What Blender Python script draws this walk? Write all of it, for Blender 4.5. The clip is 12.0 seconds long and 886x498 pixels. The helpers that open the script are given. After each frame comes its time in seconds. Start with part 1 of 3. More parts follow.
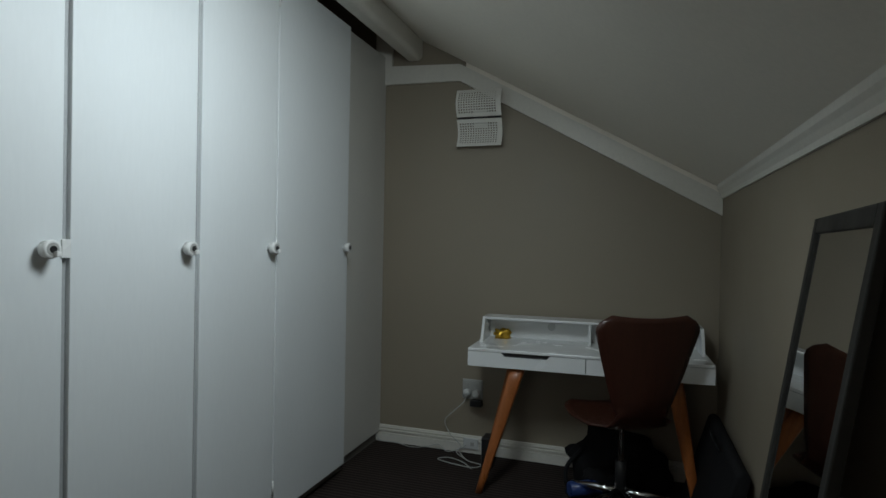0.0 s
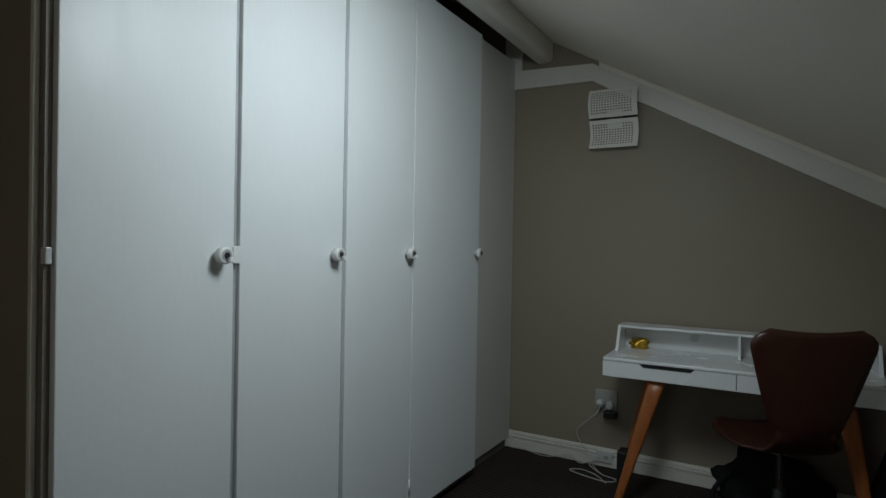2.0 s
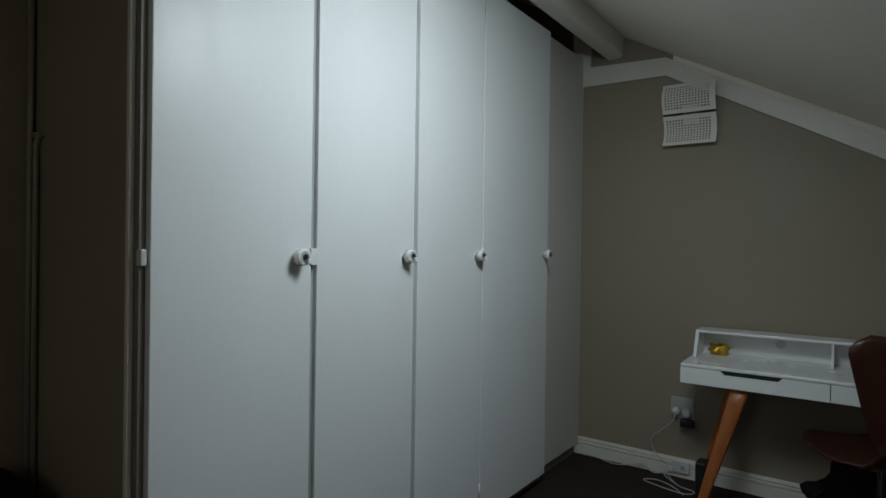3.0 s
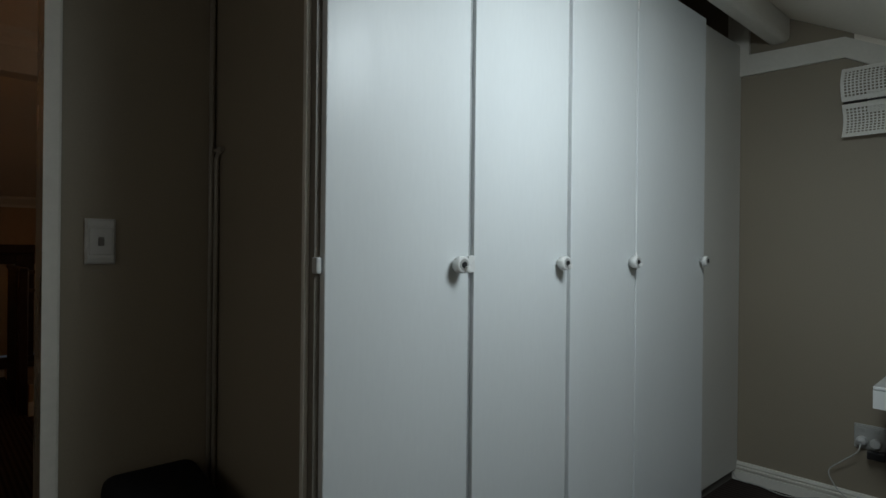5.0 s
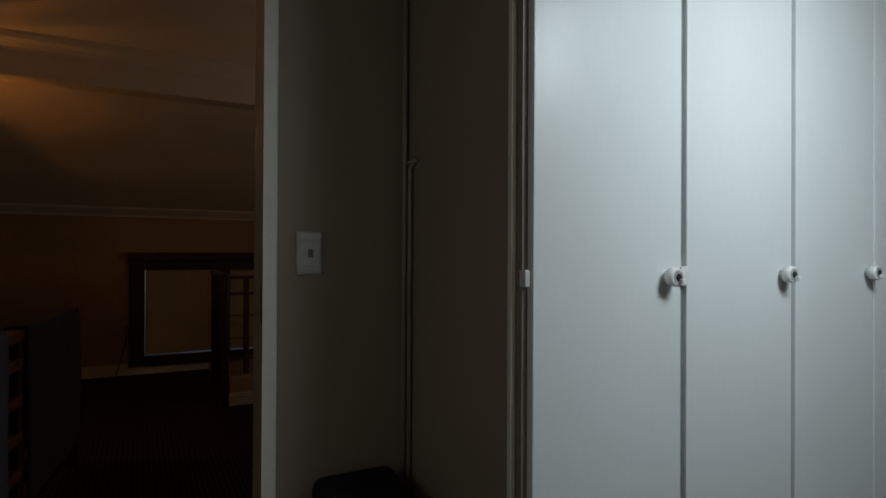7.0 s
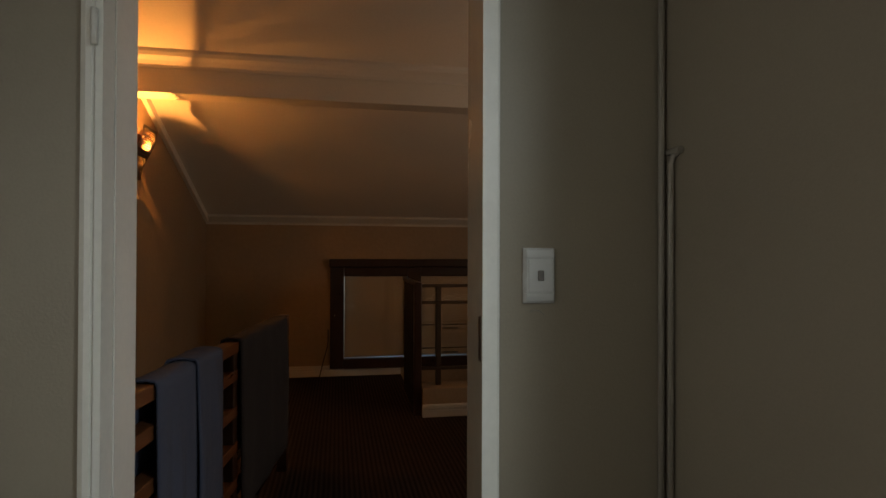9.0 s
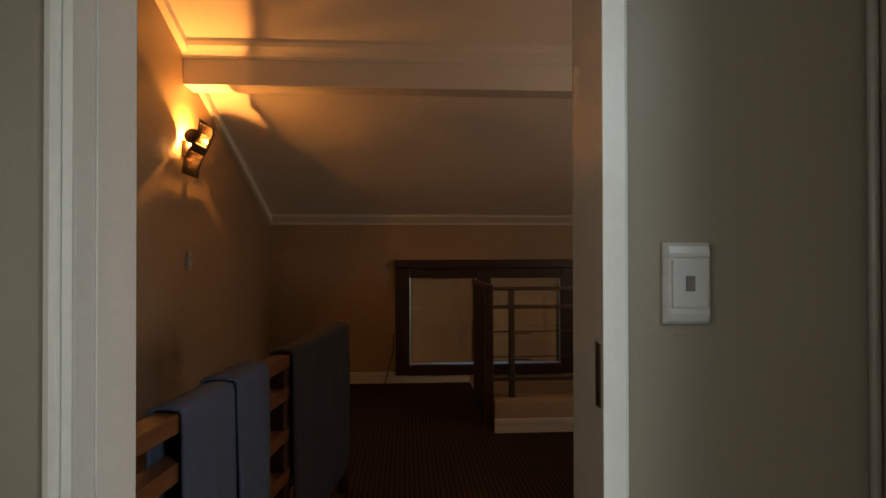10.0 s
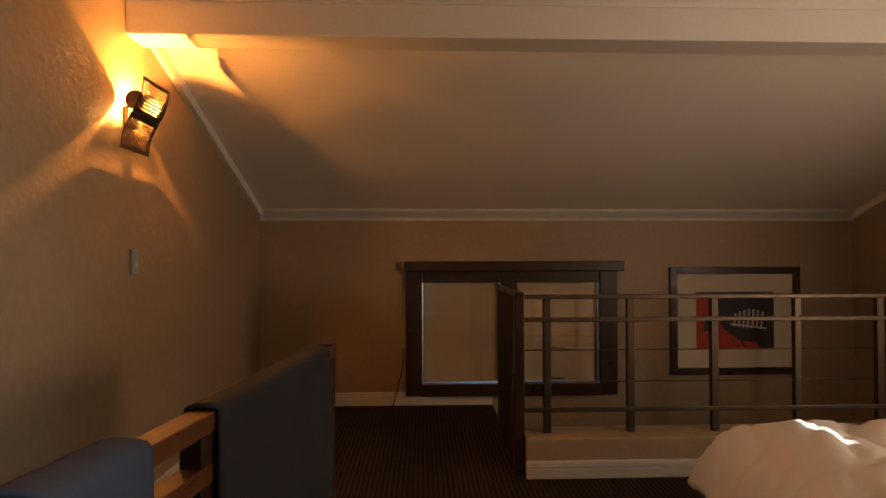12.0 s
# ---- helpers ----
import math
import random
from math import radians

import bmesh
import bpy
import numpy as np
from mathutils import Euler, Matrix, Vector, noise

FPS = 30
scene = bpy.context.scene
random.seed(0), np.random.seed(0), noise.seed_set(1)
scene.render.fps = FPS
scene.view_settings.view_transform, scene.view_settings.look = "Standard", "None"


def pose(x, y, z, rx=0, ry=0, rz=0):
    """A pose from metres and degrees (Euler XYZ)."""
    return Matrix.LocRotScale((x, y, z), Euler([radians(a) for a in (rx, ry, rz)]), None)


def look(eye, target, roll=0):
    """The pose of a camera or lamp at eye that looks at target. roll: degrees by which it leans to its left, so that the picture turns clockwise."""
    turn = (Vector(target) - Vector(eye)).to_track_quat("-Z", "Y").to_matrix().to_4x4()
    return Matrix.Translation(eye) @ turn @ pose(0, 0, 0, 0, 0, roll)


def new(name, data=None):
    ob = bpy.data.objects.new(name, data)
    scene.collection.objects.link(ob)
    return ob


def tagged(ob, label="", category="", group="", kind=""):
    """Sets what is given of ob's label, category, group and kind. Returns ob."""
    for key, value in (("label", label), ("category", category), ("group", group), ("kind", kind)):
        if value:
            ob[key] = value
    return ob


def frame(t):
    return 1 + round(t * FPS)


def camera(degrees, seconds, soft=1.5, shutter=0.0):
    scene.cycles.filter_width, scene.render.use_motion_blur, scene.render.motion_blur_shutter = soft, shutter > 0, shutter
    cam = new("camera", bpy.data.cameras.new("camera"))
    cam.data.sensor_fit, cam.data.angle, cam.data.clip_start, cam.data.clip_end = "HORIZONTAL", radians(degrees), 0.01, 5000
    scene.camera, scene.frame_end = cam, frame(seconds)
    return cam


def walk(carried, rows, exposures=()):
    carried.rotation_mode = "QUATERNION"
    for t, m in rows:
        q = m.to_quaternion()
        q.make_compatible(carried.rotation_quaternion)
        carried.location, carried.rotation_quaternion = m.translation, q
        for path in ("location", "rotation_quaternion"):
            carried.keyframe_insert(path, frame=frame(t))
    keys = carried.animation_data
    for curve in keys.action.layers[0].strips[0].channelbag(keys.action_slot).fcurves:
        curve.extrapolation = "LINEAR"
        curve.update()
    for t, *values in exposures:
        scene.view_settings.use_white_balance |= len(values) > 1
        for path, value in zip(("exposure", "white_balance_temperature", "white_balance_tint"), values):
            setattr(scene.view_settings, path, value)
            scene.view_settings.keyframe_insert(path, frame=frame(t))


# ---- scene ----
cam = camera(75.6, 12.0)
PATH = [
    (0, (0.231, 0.402, 1.366), (-0.397, 2.301, 1.344), 1.1),
    (0.5, (0.223, 0.397, 1.365), (-0.499, 2.261, 1.346), 1.2),
    (1, (0.203, 0.397, 1.365), (-0.613, 2.223, 1.347), 1.0),
    (1.5, (0.181, 0.395, 1.368), (-0.735, 2.173, 1.352), 1.0),
    (2, (0.17, 0.382, 1.373), (-0.839, 2.109, 1.357), 1.0),
    (2.5, (0.138, 0.376, 1.372), (-0.954, 2.051, 1.358), 0.9),
    (3, (0.111, 0.374, 1.37), (-1.068, 1.989, 1.358), 0.8),
    (5, (-0.043, 0.335, 1.375), (-1.52, 1.683, 1.375), 0.6),
    (5.5, (-0.089, 0.316, 1.38), (-1.644, 1.574, 1.382), 0.5),
    (6, (-0.127, 0.302, 1.395), (-1.76, 1.456, 1.388), 0.5),
    (6.5, (-0.169, 0.269, 1.391), (-1.869, 1.323, 1.396), 0.4),
    (7, (-0.209, 0.254, 1.393), (-1.975, 1.192, 1.404), 0.3),
    (9, (-0.669, 0.243, 1.441), (-2.636, 0.603, 1.457), 0.2),
    (9.5, (-0.862, 0.253, 1.442), (-2.85, 0.469, 1.451), 0.0),
    (10, (-1.088, 0.259, 1.437), (-3.084, 0.391, 1.455), -0.1),
    (10.5, (-1.308, 0.243, 1.433), (-3.305, 0.345, 1.451), 0.2),
    (11, (-1.585, 0.232, 1.414), (-3.583, 0.318, 1.443), 0.0),
    (11.5, (-1.789, 0.256, 1.404), (-3.787, 0.339, 1.432), 0.0),
    (12, (-2.008, 0.317, 1.418), (-4.007, 0.387, 1.445), -0.1),
]
EXPOSURES = [(0, -1.5), (2, -1.62), (5, -1.55), (7, -1.5), (8, -0.75), (9, -0.05), (9.5, 0.2), (10.5, 0.5), (11.2, 0.8), (12, 1.25)]
walk(cam, [(t, look(eye, goal, roll)) for t, eye, goal, roll in PATH], EXPOSURES)
STUDY_W, SOUTH_W, BED_W, BULB_W = 54.0, 6.8, 21.5, 35.0

# world, sun, large lights
world = bpy.data.worlds.new("sky")
scene.world = world
world.use_nodes = True
wn = world.node_tree.nodes
sky = wn.new("ShaderNodeTexSky")
sky.sky_type = "NISHITA"
sky.sun_disc = False
sky.sun_elevation = radians(52)
sky.sun_rotation = radians(65)
world.node_tree.links.new(sky.outputs[0], wn["Background"].inputs[0])
wn["Background"].inputs[1].default_value = 0.1


def lamp(name, kind, m, energy, color, **extra):
    data = bpy.data.lights.new(name, kind)
    data.energy, data.color = energy, color
    if kind == "AREA":
        data.shape = "RECTANGLE"
        data.size, data.size_y = extra["size"]
    if kind == "SUN":
        data.angle = radians(0.53)
    if kind == "POINT":
        data.shadow_soft_size = extra["radius"]
    ob = new(name, data)
    ob.matrix_world = m
    return ob


SLOPE_E = 0.548
def east_z(x):
    return 1.705 + SLOPE_E * (0.715 - x)


SLOPE_W = 0.40
def west_z(x):
    return 1.84 + 0.38 * (x + 7.5) if x < -5.11 else 1.85 + SLOPE_W * (x + 7.5)


RIDGE_X = -3.5
def bed_z(x):
    return west_z(x) if x < RIDGE_X else west_z(RIDGE_X) - 0.42 * (x - RIDGE_X)


BNY_LAMP = 4.60
SUN_DIR = Vector((-0.50, -0.30, -0.81)).normalized()
lamp("sun", "SUN", look((20, 12, 32), Vector((20, 12, 32)) + SUN_DIR), 4.0, (1.0, 0.93, 0.82))
lamp("study_skylight_daylight", "AREA",
     look((-0.31, 1.83, east_z(-0.31) + 0.02), (-0.31 - SLOPE_E, 2.18, east_z(-0.31) + 0.02 - 1)), STUDY_W, (0.81, 0.93, 0.99), size=(0.56, 0.44))
# weak fill lamp added to lift the desk wall and ceiling
lamp("study_south_fill", "AREA", look((-0.45, -0.93, 1.5), (-0.45, 0.07, 1.5)), SOUTH_W, (1.0, 0.97, 0.90), size=(0.95, 1.05))
# warm-tinted lamp added for daylight that comes from the north
lamp("bedroom_north_fill", "AREA",
     look((-3.1, BNY_LAMP, 1.5), (-3.1, BNY_LAMP - 1, 1.5)),
     BED_W, (1.0, 0.73, 0.53), size=(0.95, 1.15))
lamp("sconce_bulb", "POINT", pose(-5.05, -1.140, 2.226), BULB_W, (1.0, 0.36, 0.065), radius=0.007)


# materials
def material(name, color, rough=0.6, metal=0.0, vary=0.12, scale=6.0, fine=90.0, bump=0.15, stretch=(1, 1, 1), dist=0.002, spec=0.5, random_tint=0.0):
    m = bpy.data.materials.new(name)
    m.use_nodes = True
    n, l = m.node_tree.nodes, m.node_tree.links
    b = n["Principled BSDF"]
    b.inputs["Metallic"].default_value = metal
    b.inputs["Specular IOR Level"].default_value = spec
    tc = n.new("ShaderNodeTexCoord")
    mp = n.new("ShaderNodeMapping")
    mp.inputs["Scale"].default_value = stretch
    l.new(tc.outputs["Object"], mp.inputs[0])
    n1, n2 = n.new("ShaderNodeTexNoise"), n.new("ShaderNodeTexNoise")
    n1.inputs["Scale"].default_value, n2.inputs["Scale"].default_value = scale, fine
    n1.inputs["Detail"].default_value, n2.inputs["Detail"].default_value = 4, 3
    l.new(mp.outputs[0], n1.inputs[0]), l.new(mp.outputs[0], n2.inputs[0])
    mix = n.new("ShaderNodeMath")
    mix.operation = "ADD"
    l.new(n1.outputs[0], mix.inputs[0]), l.new(n2.outputs[0], mix.inputs[1])
    mr = n.new("ShaderNodeMapRange")
    mr.inputs[1].default_value, mr.inputs[2].default_value = 0.6, 1.4
    mr.inputs[3].default_value, mr.inputs[4].default_value = 1 - vary, 1 + vary
    l.new(mix.outputs[0], mr.inputs[0])
    mul = n.new("ShaderNodeVectorMath")
    mul.operation = "SCALE"
    mul.inputs[0].default_value = color
    l.new(mr.outputs[0], mul.inputs["Scale"])
    l.new(mul.outputs[0], b.inputs["Base Color"])
    rr = n.new("ShaderNodeMapRange")
    rr.inputs[1].default_value, rr.inputs[2].default_value = 0.3, 0.7
    rr.inputs[3].default_value, rr.inputs[4].default_value = max(0.02, rough - 0.08), min(1, rough + 0.08)
    l.new(n1.outputs[0], rr.inputs[0]), l.new(rr.outputs[0], b.inputs["Roughness"])
    bp = n.new("ShaderNodeBump")
    bp.inputs["Strength"].default_value, bp.inputs["Distance"].default_value = bump, dist
    l.new(mix.outputs[0], bp.inputs["Height"]), l.new(bp.outputs[0], b.inputs["Normal"])
    return m


TAUPE = material("taupe_wall_paint", (0.258, 0.220, 0.165), 0.55, vary=0.05, scale=1.8, fine=140, bump=0.25)
PLASTER = material("beige_rough_plaster", (0.36, 0.265, 0.165), 0.5, vary=0.09, scale=2.2, fine=22, bump=0.5, dist=0.006)
CEIL = material("ceiling_paint", (0.82, 0.77, 0.68), 0.7, vary=0.04, scale=1.5, fine=60, bump=0.15)
TRIM = material("white_trim_paint", (0.66, 0.64, 0.58), 0.38, vary=0.06, scale=5, fine=50, bump=0.2)
DOORW = material("white_wardrobe_paint", (0.685, 0.71, 0.71), 0.45, vary=0.022, scale=1.6, fine=30, bump=0.11, stretch=(1, 2.6, 0.5))
# filler panel is set darker and warmer than the doors
FILLM = material("grey_white_filler", (0.54, 0.53, 0.49), 0.5, vary=0.03, scale=2)
GAPM = material("grey_edge_strip", (0.36, 0.37, 0.37), 0.5)
GAP_SHADE = material("brown_grey_gap_shade", (0.20, 0.18, 0.15), 0.55)
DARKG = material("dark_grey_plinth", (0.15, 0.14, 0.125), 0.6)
VOID = material("dark_roof_board", (0.10, 0.10, 0.10), 0.7)
# cream gloss frame paint, colour darkened for the weaker light on the north jamb
GLOSS = material("shaded_gloss_frame_paint", (0.36, 0.31, 0.24), 0.2, vary=0.06, scale=4, fine=22, bump=0.16, dist=0.003)
KNOB = material("white_knob_plastic", (0.72, 0.72, 0.70), 0.25, vary=0.03)
CHROME = material("chrome", (0.75, 0.75, 0.75), 0.12, metal=1.0, vary=0.03, bump=0.03)
STEEL = material("brushed_steel", (0.12, 0.092, 0.068), 0.45, metal=1.0, vary=0.12, scale=12, stretch=(1, 1, 8), bump=0.1)
DESKW = material("white_desk_lacquer", (0.74, 0.75, 0.74), 0.22, vary=0.02, bump=0.04)
OAK = material("orange_oak", (0.32, 0.10, 0.026), 0.35, vary=0.28, scale=5, fine=40, stretch=(9, 9, 0.8), bump=0.15)
WALNUT = material("red_walnut_veneer", (0.045, 0.014, 0.008), 0.36, vary=0.25, scale=5, fine=50, stretch=(9, 9, 0.7), bump=0.08)
BLACK = material("black_fabric", (0.012, 0.012, 0.013), 0.9, vary=0.3, fine=220, bump=0.4, spec=0.12)
MIRF = material("dark_mirror_frame", (0.024, 0.023, 0.021), 0.55, vary=0.15, spec=0.2)
DARKW = material("dark_stained_wood", (0.035, 0.016, 0.009), 0.35, vary=0.3, scale=6, fine=45, stretch=(1.2, 1.2, 1.2), bump=0.15)
RAILW = material("brown_rail_wood", (0.12, 0.045, 0.016), 0.35, vary=0.3, scale=5, fine=40, stretch=(1, 8, 8), bump=0.15)
TOWEL = material("blue_grey_towel", (0.045, 0.052, 0.080), 0.95, vary=0.18, scale=9, fine=300, bump=0.7, dist=0.003)
TOWELD = material("slate_towel", (0.023, 0.024, 0.031), 0.95, vary=0.18, scale=9, fine=300, bump=0.7, dist=0.003)
DUVET = material("white_cotton", (0.80, 0.77, 0.74), 0.85, vary=0.05, scale=7, fine=160, bump=0.35, dist=0.004)
SHEET = material("beige_cotton", (0.40, 0.26, 0.16), 0.9, vary=0.1)
PLATE = material("white_switch_plastic", (0.55, 0.56, 0.55), 0.3, vary=0.03)
SWITCHM = material("pearl_grey_switch_plastic", (0.50, 0.50, 0.48), 0.22, vary=0.03)
GREYP = material("grey_socket_plastic", (0.36, 0.36, 0.34), 0.35, vary=0.05)
CABLE = material("white_cable", (0.42, 0.42, 0.40), 0.45)
BLACKP = material("black_plastic", (0.015, 0.015, 0.016), 0.4)
SCON_W = material("white_perforated_metal", (0.78, 0.76, 0.70), 0.45, vary=0.04)
# same lamp model as SCON_W; backlit darkness is put into the colour
SCON_BACKLIT = material("backlit_perforated_metal", (0.055, 0.038, 0.022), 0.45, metal=0.2, vary=0.1)
PIPEM = material("painted_conduit", (0.26, 0.235, 0.195), 0.45)
BLIND = material("beige_roller_blind", (0.30, 0.235, 0.15), 0.85, vary=0.07, fine=250, bump=0.3)
MATB = material("cream_mount_board", (0.62, 0.55, 0.42), 0.8, vary=0.03)
ART_R = material("red_art_paint", (0.42, 0.045, 0.02), 0.6, vary=0.35, scale=9)
ART_D = material("dark_art_paint", (0.035, 0.028, 0.035), 0.6, vary=0.4, scale=12)
ART_W = material("pale_art_paint", (0.55, 0.52, 0.50), 0.6, vary=0.1)
GOLD = material("gold_foil", (0.62, 0.38, 0.05), 0.3, metal=0.9, vary=0.2)
BLUEP = material("blue_plastic", (0.02, 0.045, 0.16), 0.3, vary=0.3)
CANVAS = material("dark_cloth_panel", (0.022, 0.021, 0.024), 0.8, vary=0.25, fine=200, bump=0.3)


def carpet_material():
    m = material("ribbed_brown_carpet", (0.034, 0.026, 0.023), 0.95, vary=0.3, scale=5, fine=260, bump=0.5, spec=0.1)
    n, l = m.node_tree.nodes, m.node_tree.links
    w = n.new("ShaderNodeTexWave")
    w.bands_direction = "Y"
    w.inputs["Scale"].default_value = 10.0
    w.inputs["Distortion"].default_value = 0.6
    w.inputs["Detail"].default_value = 2
    w.inputs["Detail Scale"].default_value = 30
    tc = n["Texture Coordinate"]
    l.new(tc.outputs["Object"], w.inputs[0])
    b = n["Principled BSDF"]
    src = b.inputs["Base Color"].links[0].from_socket
    r = n.new("ShaderNodeMapRange")
    r.inputs[3].default_value, r.inputs[4].default_value = 0.5, 1.4
    l.new(w.outputs["Fac"], r.inputs[0])
    s = n.new("ShaderNodeVectorMath")
    s.operation = "SCALE"
    l.new(src, s.inputs[0]), l.new(r.outputs[0], s.inputs["Scale"])
    l.new(s.outputs[0], b.inputs["Base Color"])
    bp = n.new("ShaderNodeBump")
    bp.inputs["Strength"].default_value, bp.inputs["Distance"].default_value = 0.8, 0.004
    l.new(w.outputs["Fac"], bp.inputs["Height"])
    l.new(b.inputs["Normal"].links[0].from_socket, bp.inputs["Normal"])
    l.new(bp.outputs[0], b.inputs["Normal"])
    return m


CARPET = carpet_material()


def simple(name, color, rough, **kw):
    m = bpy.data.materials.new(name)
    m.use_nodes = True
    b = m.node_tree.nodes["Principled BSDF"]
    b.inputs["Base Color"].default_value = (*color, 1)
    b.inputs["Roughness"].default_value = rough
    for k, v in kw.items():
        b.inputs[k.replace("_", " ")].default_value = v
    return m


MIRROR = simple("mirror_silver", (0.86, 0.87, 0.86), 0.015, Metallic=1.0)
GLASS = simple("window_glass", (1, 1, 1), 0.02, Transmission_Weight=1.0)
GLOW = simple("lit_tube", (1, 0.7, 0.35), 0.4, Emission_Color=(1, 0.50, 0.12, 1), Emission_Strength=30.0)


# mesh helpers
def box(bm, a, b, bevel=0.0, rot=None):
    a, b = Vector(a), Vector(b)
    made = bmesh.ops.create_cube(bm, size=1)["verts"]
    for v in made:
        v.co = Vector(((a[i] + b[i]) / 2 + v.co[i] * (b[i] - a[i]) for i in range(3)))
    if bevel:
        edges = list({e for v in made for e in v.link_edges})
        made = bmesh.ops.bevel(bm, geom=edges, offset=bevel, segments=2, affect="EDGES", profile=0.5)["verts"]
    if rot is not None:
        for v in {v for v in made if v.is_valid}:
            v.co = rot @ v.co
    return bm


def boxes(*rows, bevel=0.0):
    bm = bmesh.new()
    for a, b in rows:
        box(bm, a, b, bevel)
    return bm


def prism(profile, axis, lo, hi):
    """A profile of (u, v) pairs drawn out along x, y or z; u and v are the other two axes in order."""
    bm = bmesh.new()
    def put(u, v, w):
        return {"x": (w, u, v), "y": (u, w, v), "z": (u, v, w)}[axis]
    ra = [bm.verts.new(put(u, v, lo)) for u, v in profile]
    rb = [bm.verts.new(put(u, v, hi)) for u, v in profile]
    bm.faces.new(ra), bm.faces.new(rb)
    k = len(profile)
    for i in range(k):
        bm.faces.new((ra[i], ra[(i + 1) % k], rb[(i + 1) % k], rb[i]))
    bmesh.ops.recalc_face_normals(bm, faces=bm.faces)
    return bm


def tube(points, radii, sides=12, bm=None):
    """A round tube along a polyline with a radius at each point, closed at its ends."""
    bm = bm or bmesh.new()
    pts = [Vector(p) for p in points]
    if not isinstance(radii, (list, tuple)):
        radii = [radii] * len(pts)
    rings = []
    ref = None
    for i, p in enumerate(pts):
        d = (pts[min(i + 1, len(pts) - 1)] - pts[max(i - 1, 0)]).normalized()
        if ref is None:
            ref = d.orthogonal().normalized()
        ref = (ref - d * ref.dot(d)).normalized()
        s = d.cross(ref)
        rings.append([bm.verts.new(p + (ref * math.cos(a) + s * math.sin(a)) * radii[i])
                      for a in (2 * math.pi * j / sides for j in range(sides))])
    for a, b in zip(rings, rings[1:]):
        for j in range(sides):
            f = bm.faces.new((a[j], a[(j + 1) % sides], b[(j + 1) % sides], b[j]))
            f.smooth = True
    bm.faces.new(rings[0][::-1]), bm.faces.new(rings[-1])
    bmesh.ops.recalc_face_normals(bm, faces=bm.faces)
    return bm


def spline(points, steps=8):
    pts = [Vector(p) for p in points]
    pts = [pts[0]] + pts + [pts[-1]]
    out = []
    for a, b, c, d in zip(pts, pts[1:], pts[2:], pts[3:]):
        for k in range(steps):
            t = k / steps
            out.append(0.5 * (2 * b + (c - a) * t + (2 * a - 5 * b + 4 * c - d) * t * t + (3 * b - a - 3 * c + d) * t ** 3))
    return out + [pts[-1]]


def grid(fn, nu, nv, smooth=True):
    bm = bmesh.new()
    vs = [[bm.verts.new(fn(i / nu, j / nv)) for j in range(nv + 1)] for i in range(nu + 1)]
    for i in range(nu):
        for j in range(nv):
            f = bm.faces.new((vs[i][j], vs[i + 1][j], vs[i + 1][j + 1], vs[i][j + 1]))
            f.smooth = smooth
    return bm


def mesh_of(name, bm, mat):
    me = bpy.data.meshes.new(name)
    bm.to_mesh(me)
    bm.free()
    me.materials.append(mat)
    return me


def part(name, bm, mat, parent, label="", solid=0.0, at=None):
    ob = new(name, mesh_of(name, bm, mat))
    ob.parent = parent
    if at is not None:
        ob.matrix_basis = at
    if label:
        ob["label"] = label
    if solid:
        mod = ob.modifiers.new("thickness", "SOLIDIFY")
        mod.thickness, mod.offset = solid, 0
    return ob


def thing(name, m, label, category, group="", kind=""):
    ob = new(name)
    ob.empty_display_size = 0.1
    ob.matrix_basis = m
    return tagged(ob, label, category, group, kind)


def setting(name, bm, mat, label, category="structure"):
    return tagged(new(name, mesh_of(name, bm, mat)), label, category, kind="structure")


# ---- the large structure ----
WT = 0.19            # partition thickness
DX = -2.035          # study face of the partition
DY0, DY1 = -0.263, 0.59   # clear doorway
SY, NY = -0.9, 4.0   # study south and north walls
EX = 0.715
WX, BSY, BNY = -7.5, -1.23, 4.56
RX0, RY0, RX1, RY1 = -2.30, -0.41, -4.60, -0.115   # stair balustrade line

# floors: the study and bedroom carpet with the stair opening left free
setting("floor_study", boxes(((DX - WT, SY - 0.2, -0.2), (EX + 0.2, NY + 0.2, 0.0))), CARPET, "dark brown ribbed carpet over the study floor", "floor")
fl = prism([(RX0, RY0 - 0.05), (DX - WT, RY0 - 0.05), (DX - WT, BNY), (-5.66, BNY), (-5.66, 0.98), (-5.93, 0.98), (WX, 0.98), (WX, BSY), (-4.72, BSY), (-4.72, RY1 - 0.05)], "z", -0.2, 0.0)
setting("floor_bedroom", fl, CARPET, "dark brown ribbed carpet over the bedroom floor", "floor")
setting("floor_lower", boxes(((WX - 0.2, BSY - 0.2, -2.8), (DX - WT, BNY + 0.2, -2.7))), CARPET, "dark floor far down in the stairwell", "floor")

# walls
wd = boxes(((DX - WT, BSY - 0.2, -2.7), (DX, DY0 - 0.04, 4.1)), ((DX - WT, DY1 + 0.04, -2.7), (DX, BNY + 0.2, 4.1)),
           ((DX - WT, DY0 - 0.04, 2.34), (DX, DY1 + 0.04, 4.1)), ((DX - WT, DY0 - 0.04, -2.7), (DX, DY1 + 0.04, -0.2)))
setting("wall_partition", wd, TAUPE, "taupe painted wall with the open doorway", "wall")
setting("wall_study_north", boxes(((DX, NY, -0.2), (EX + 0.2, NY + 0.2, 3.6))), TAUPE, "taupe painted wall behind the desk", "wall")
# out of view; ceiling white instead of taupe so it reflects onto the end panel
setting("wall_study_south", boxes(((DX, SY - 0.2, -0.2), (-0.95, SY, 3.6)), ((0.05, SY - 0.2, -0.2), (EX + 0.2, SY, 3.6)), ((-0.95, SY - 0.2, -0.2), (0.05, SY, 0.95)), ((-0.95, SY - 0.2, 2.05), (0.05, SY, 3.6))), CEIL, "unseen study end wall, kept pale to bounce light", "wall")
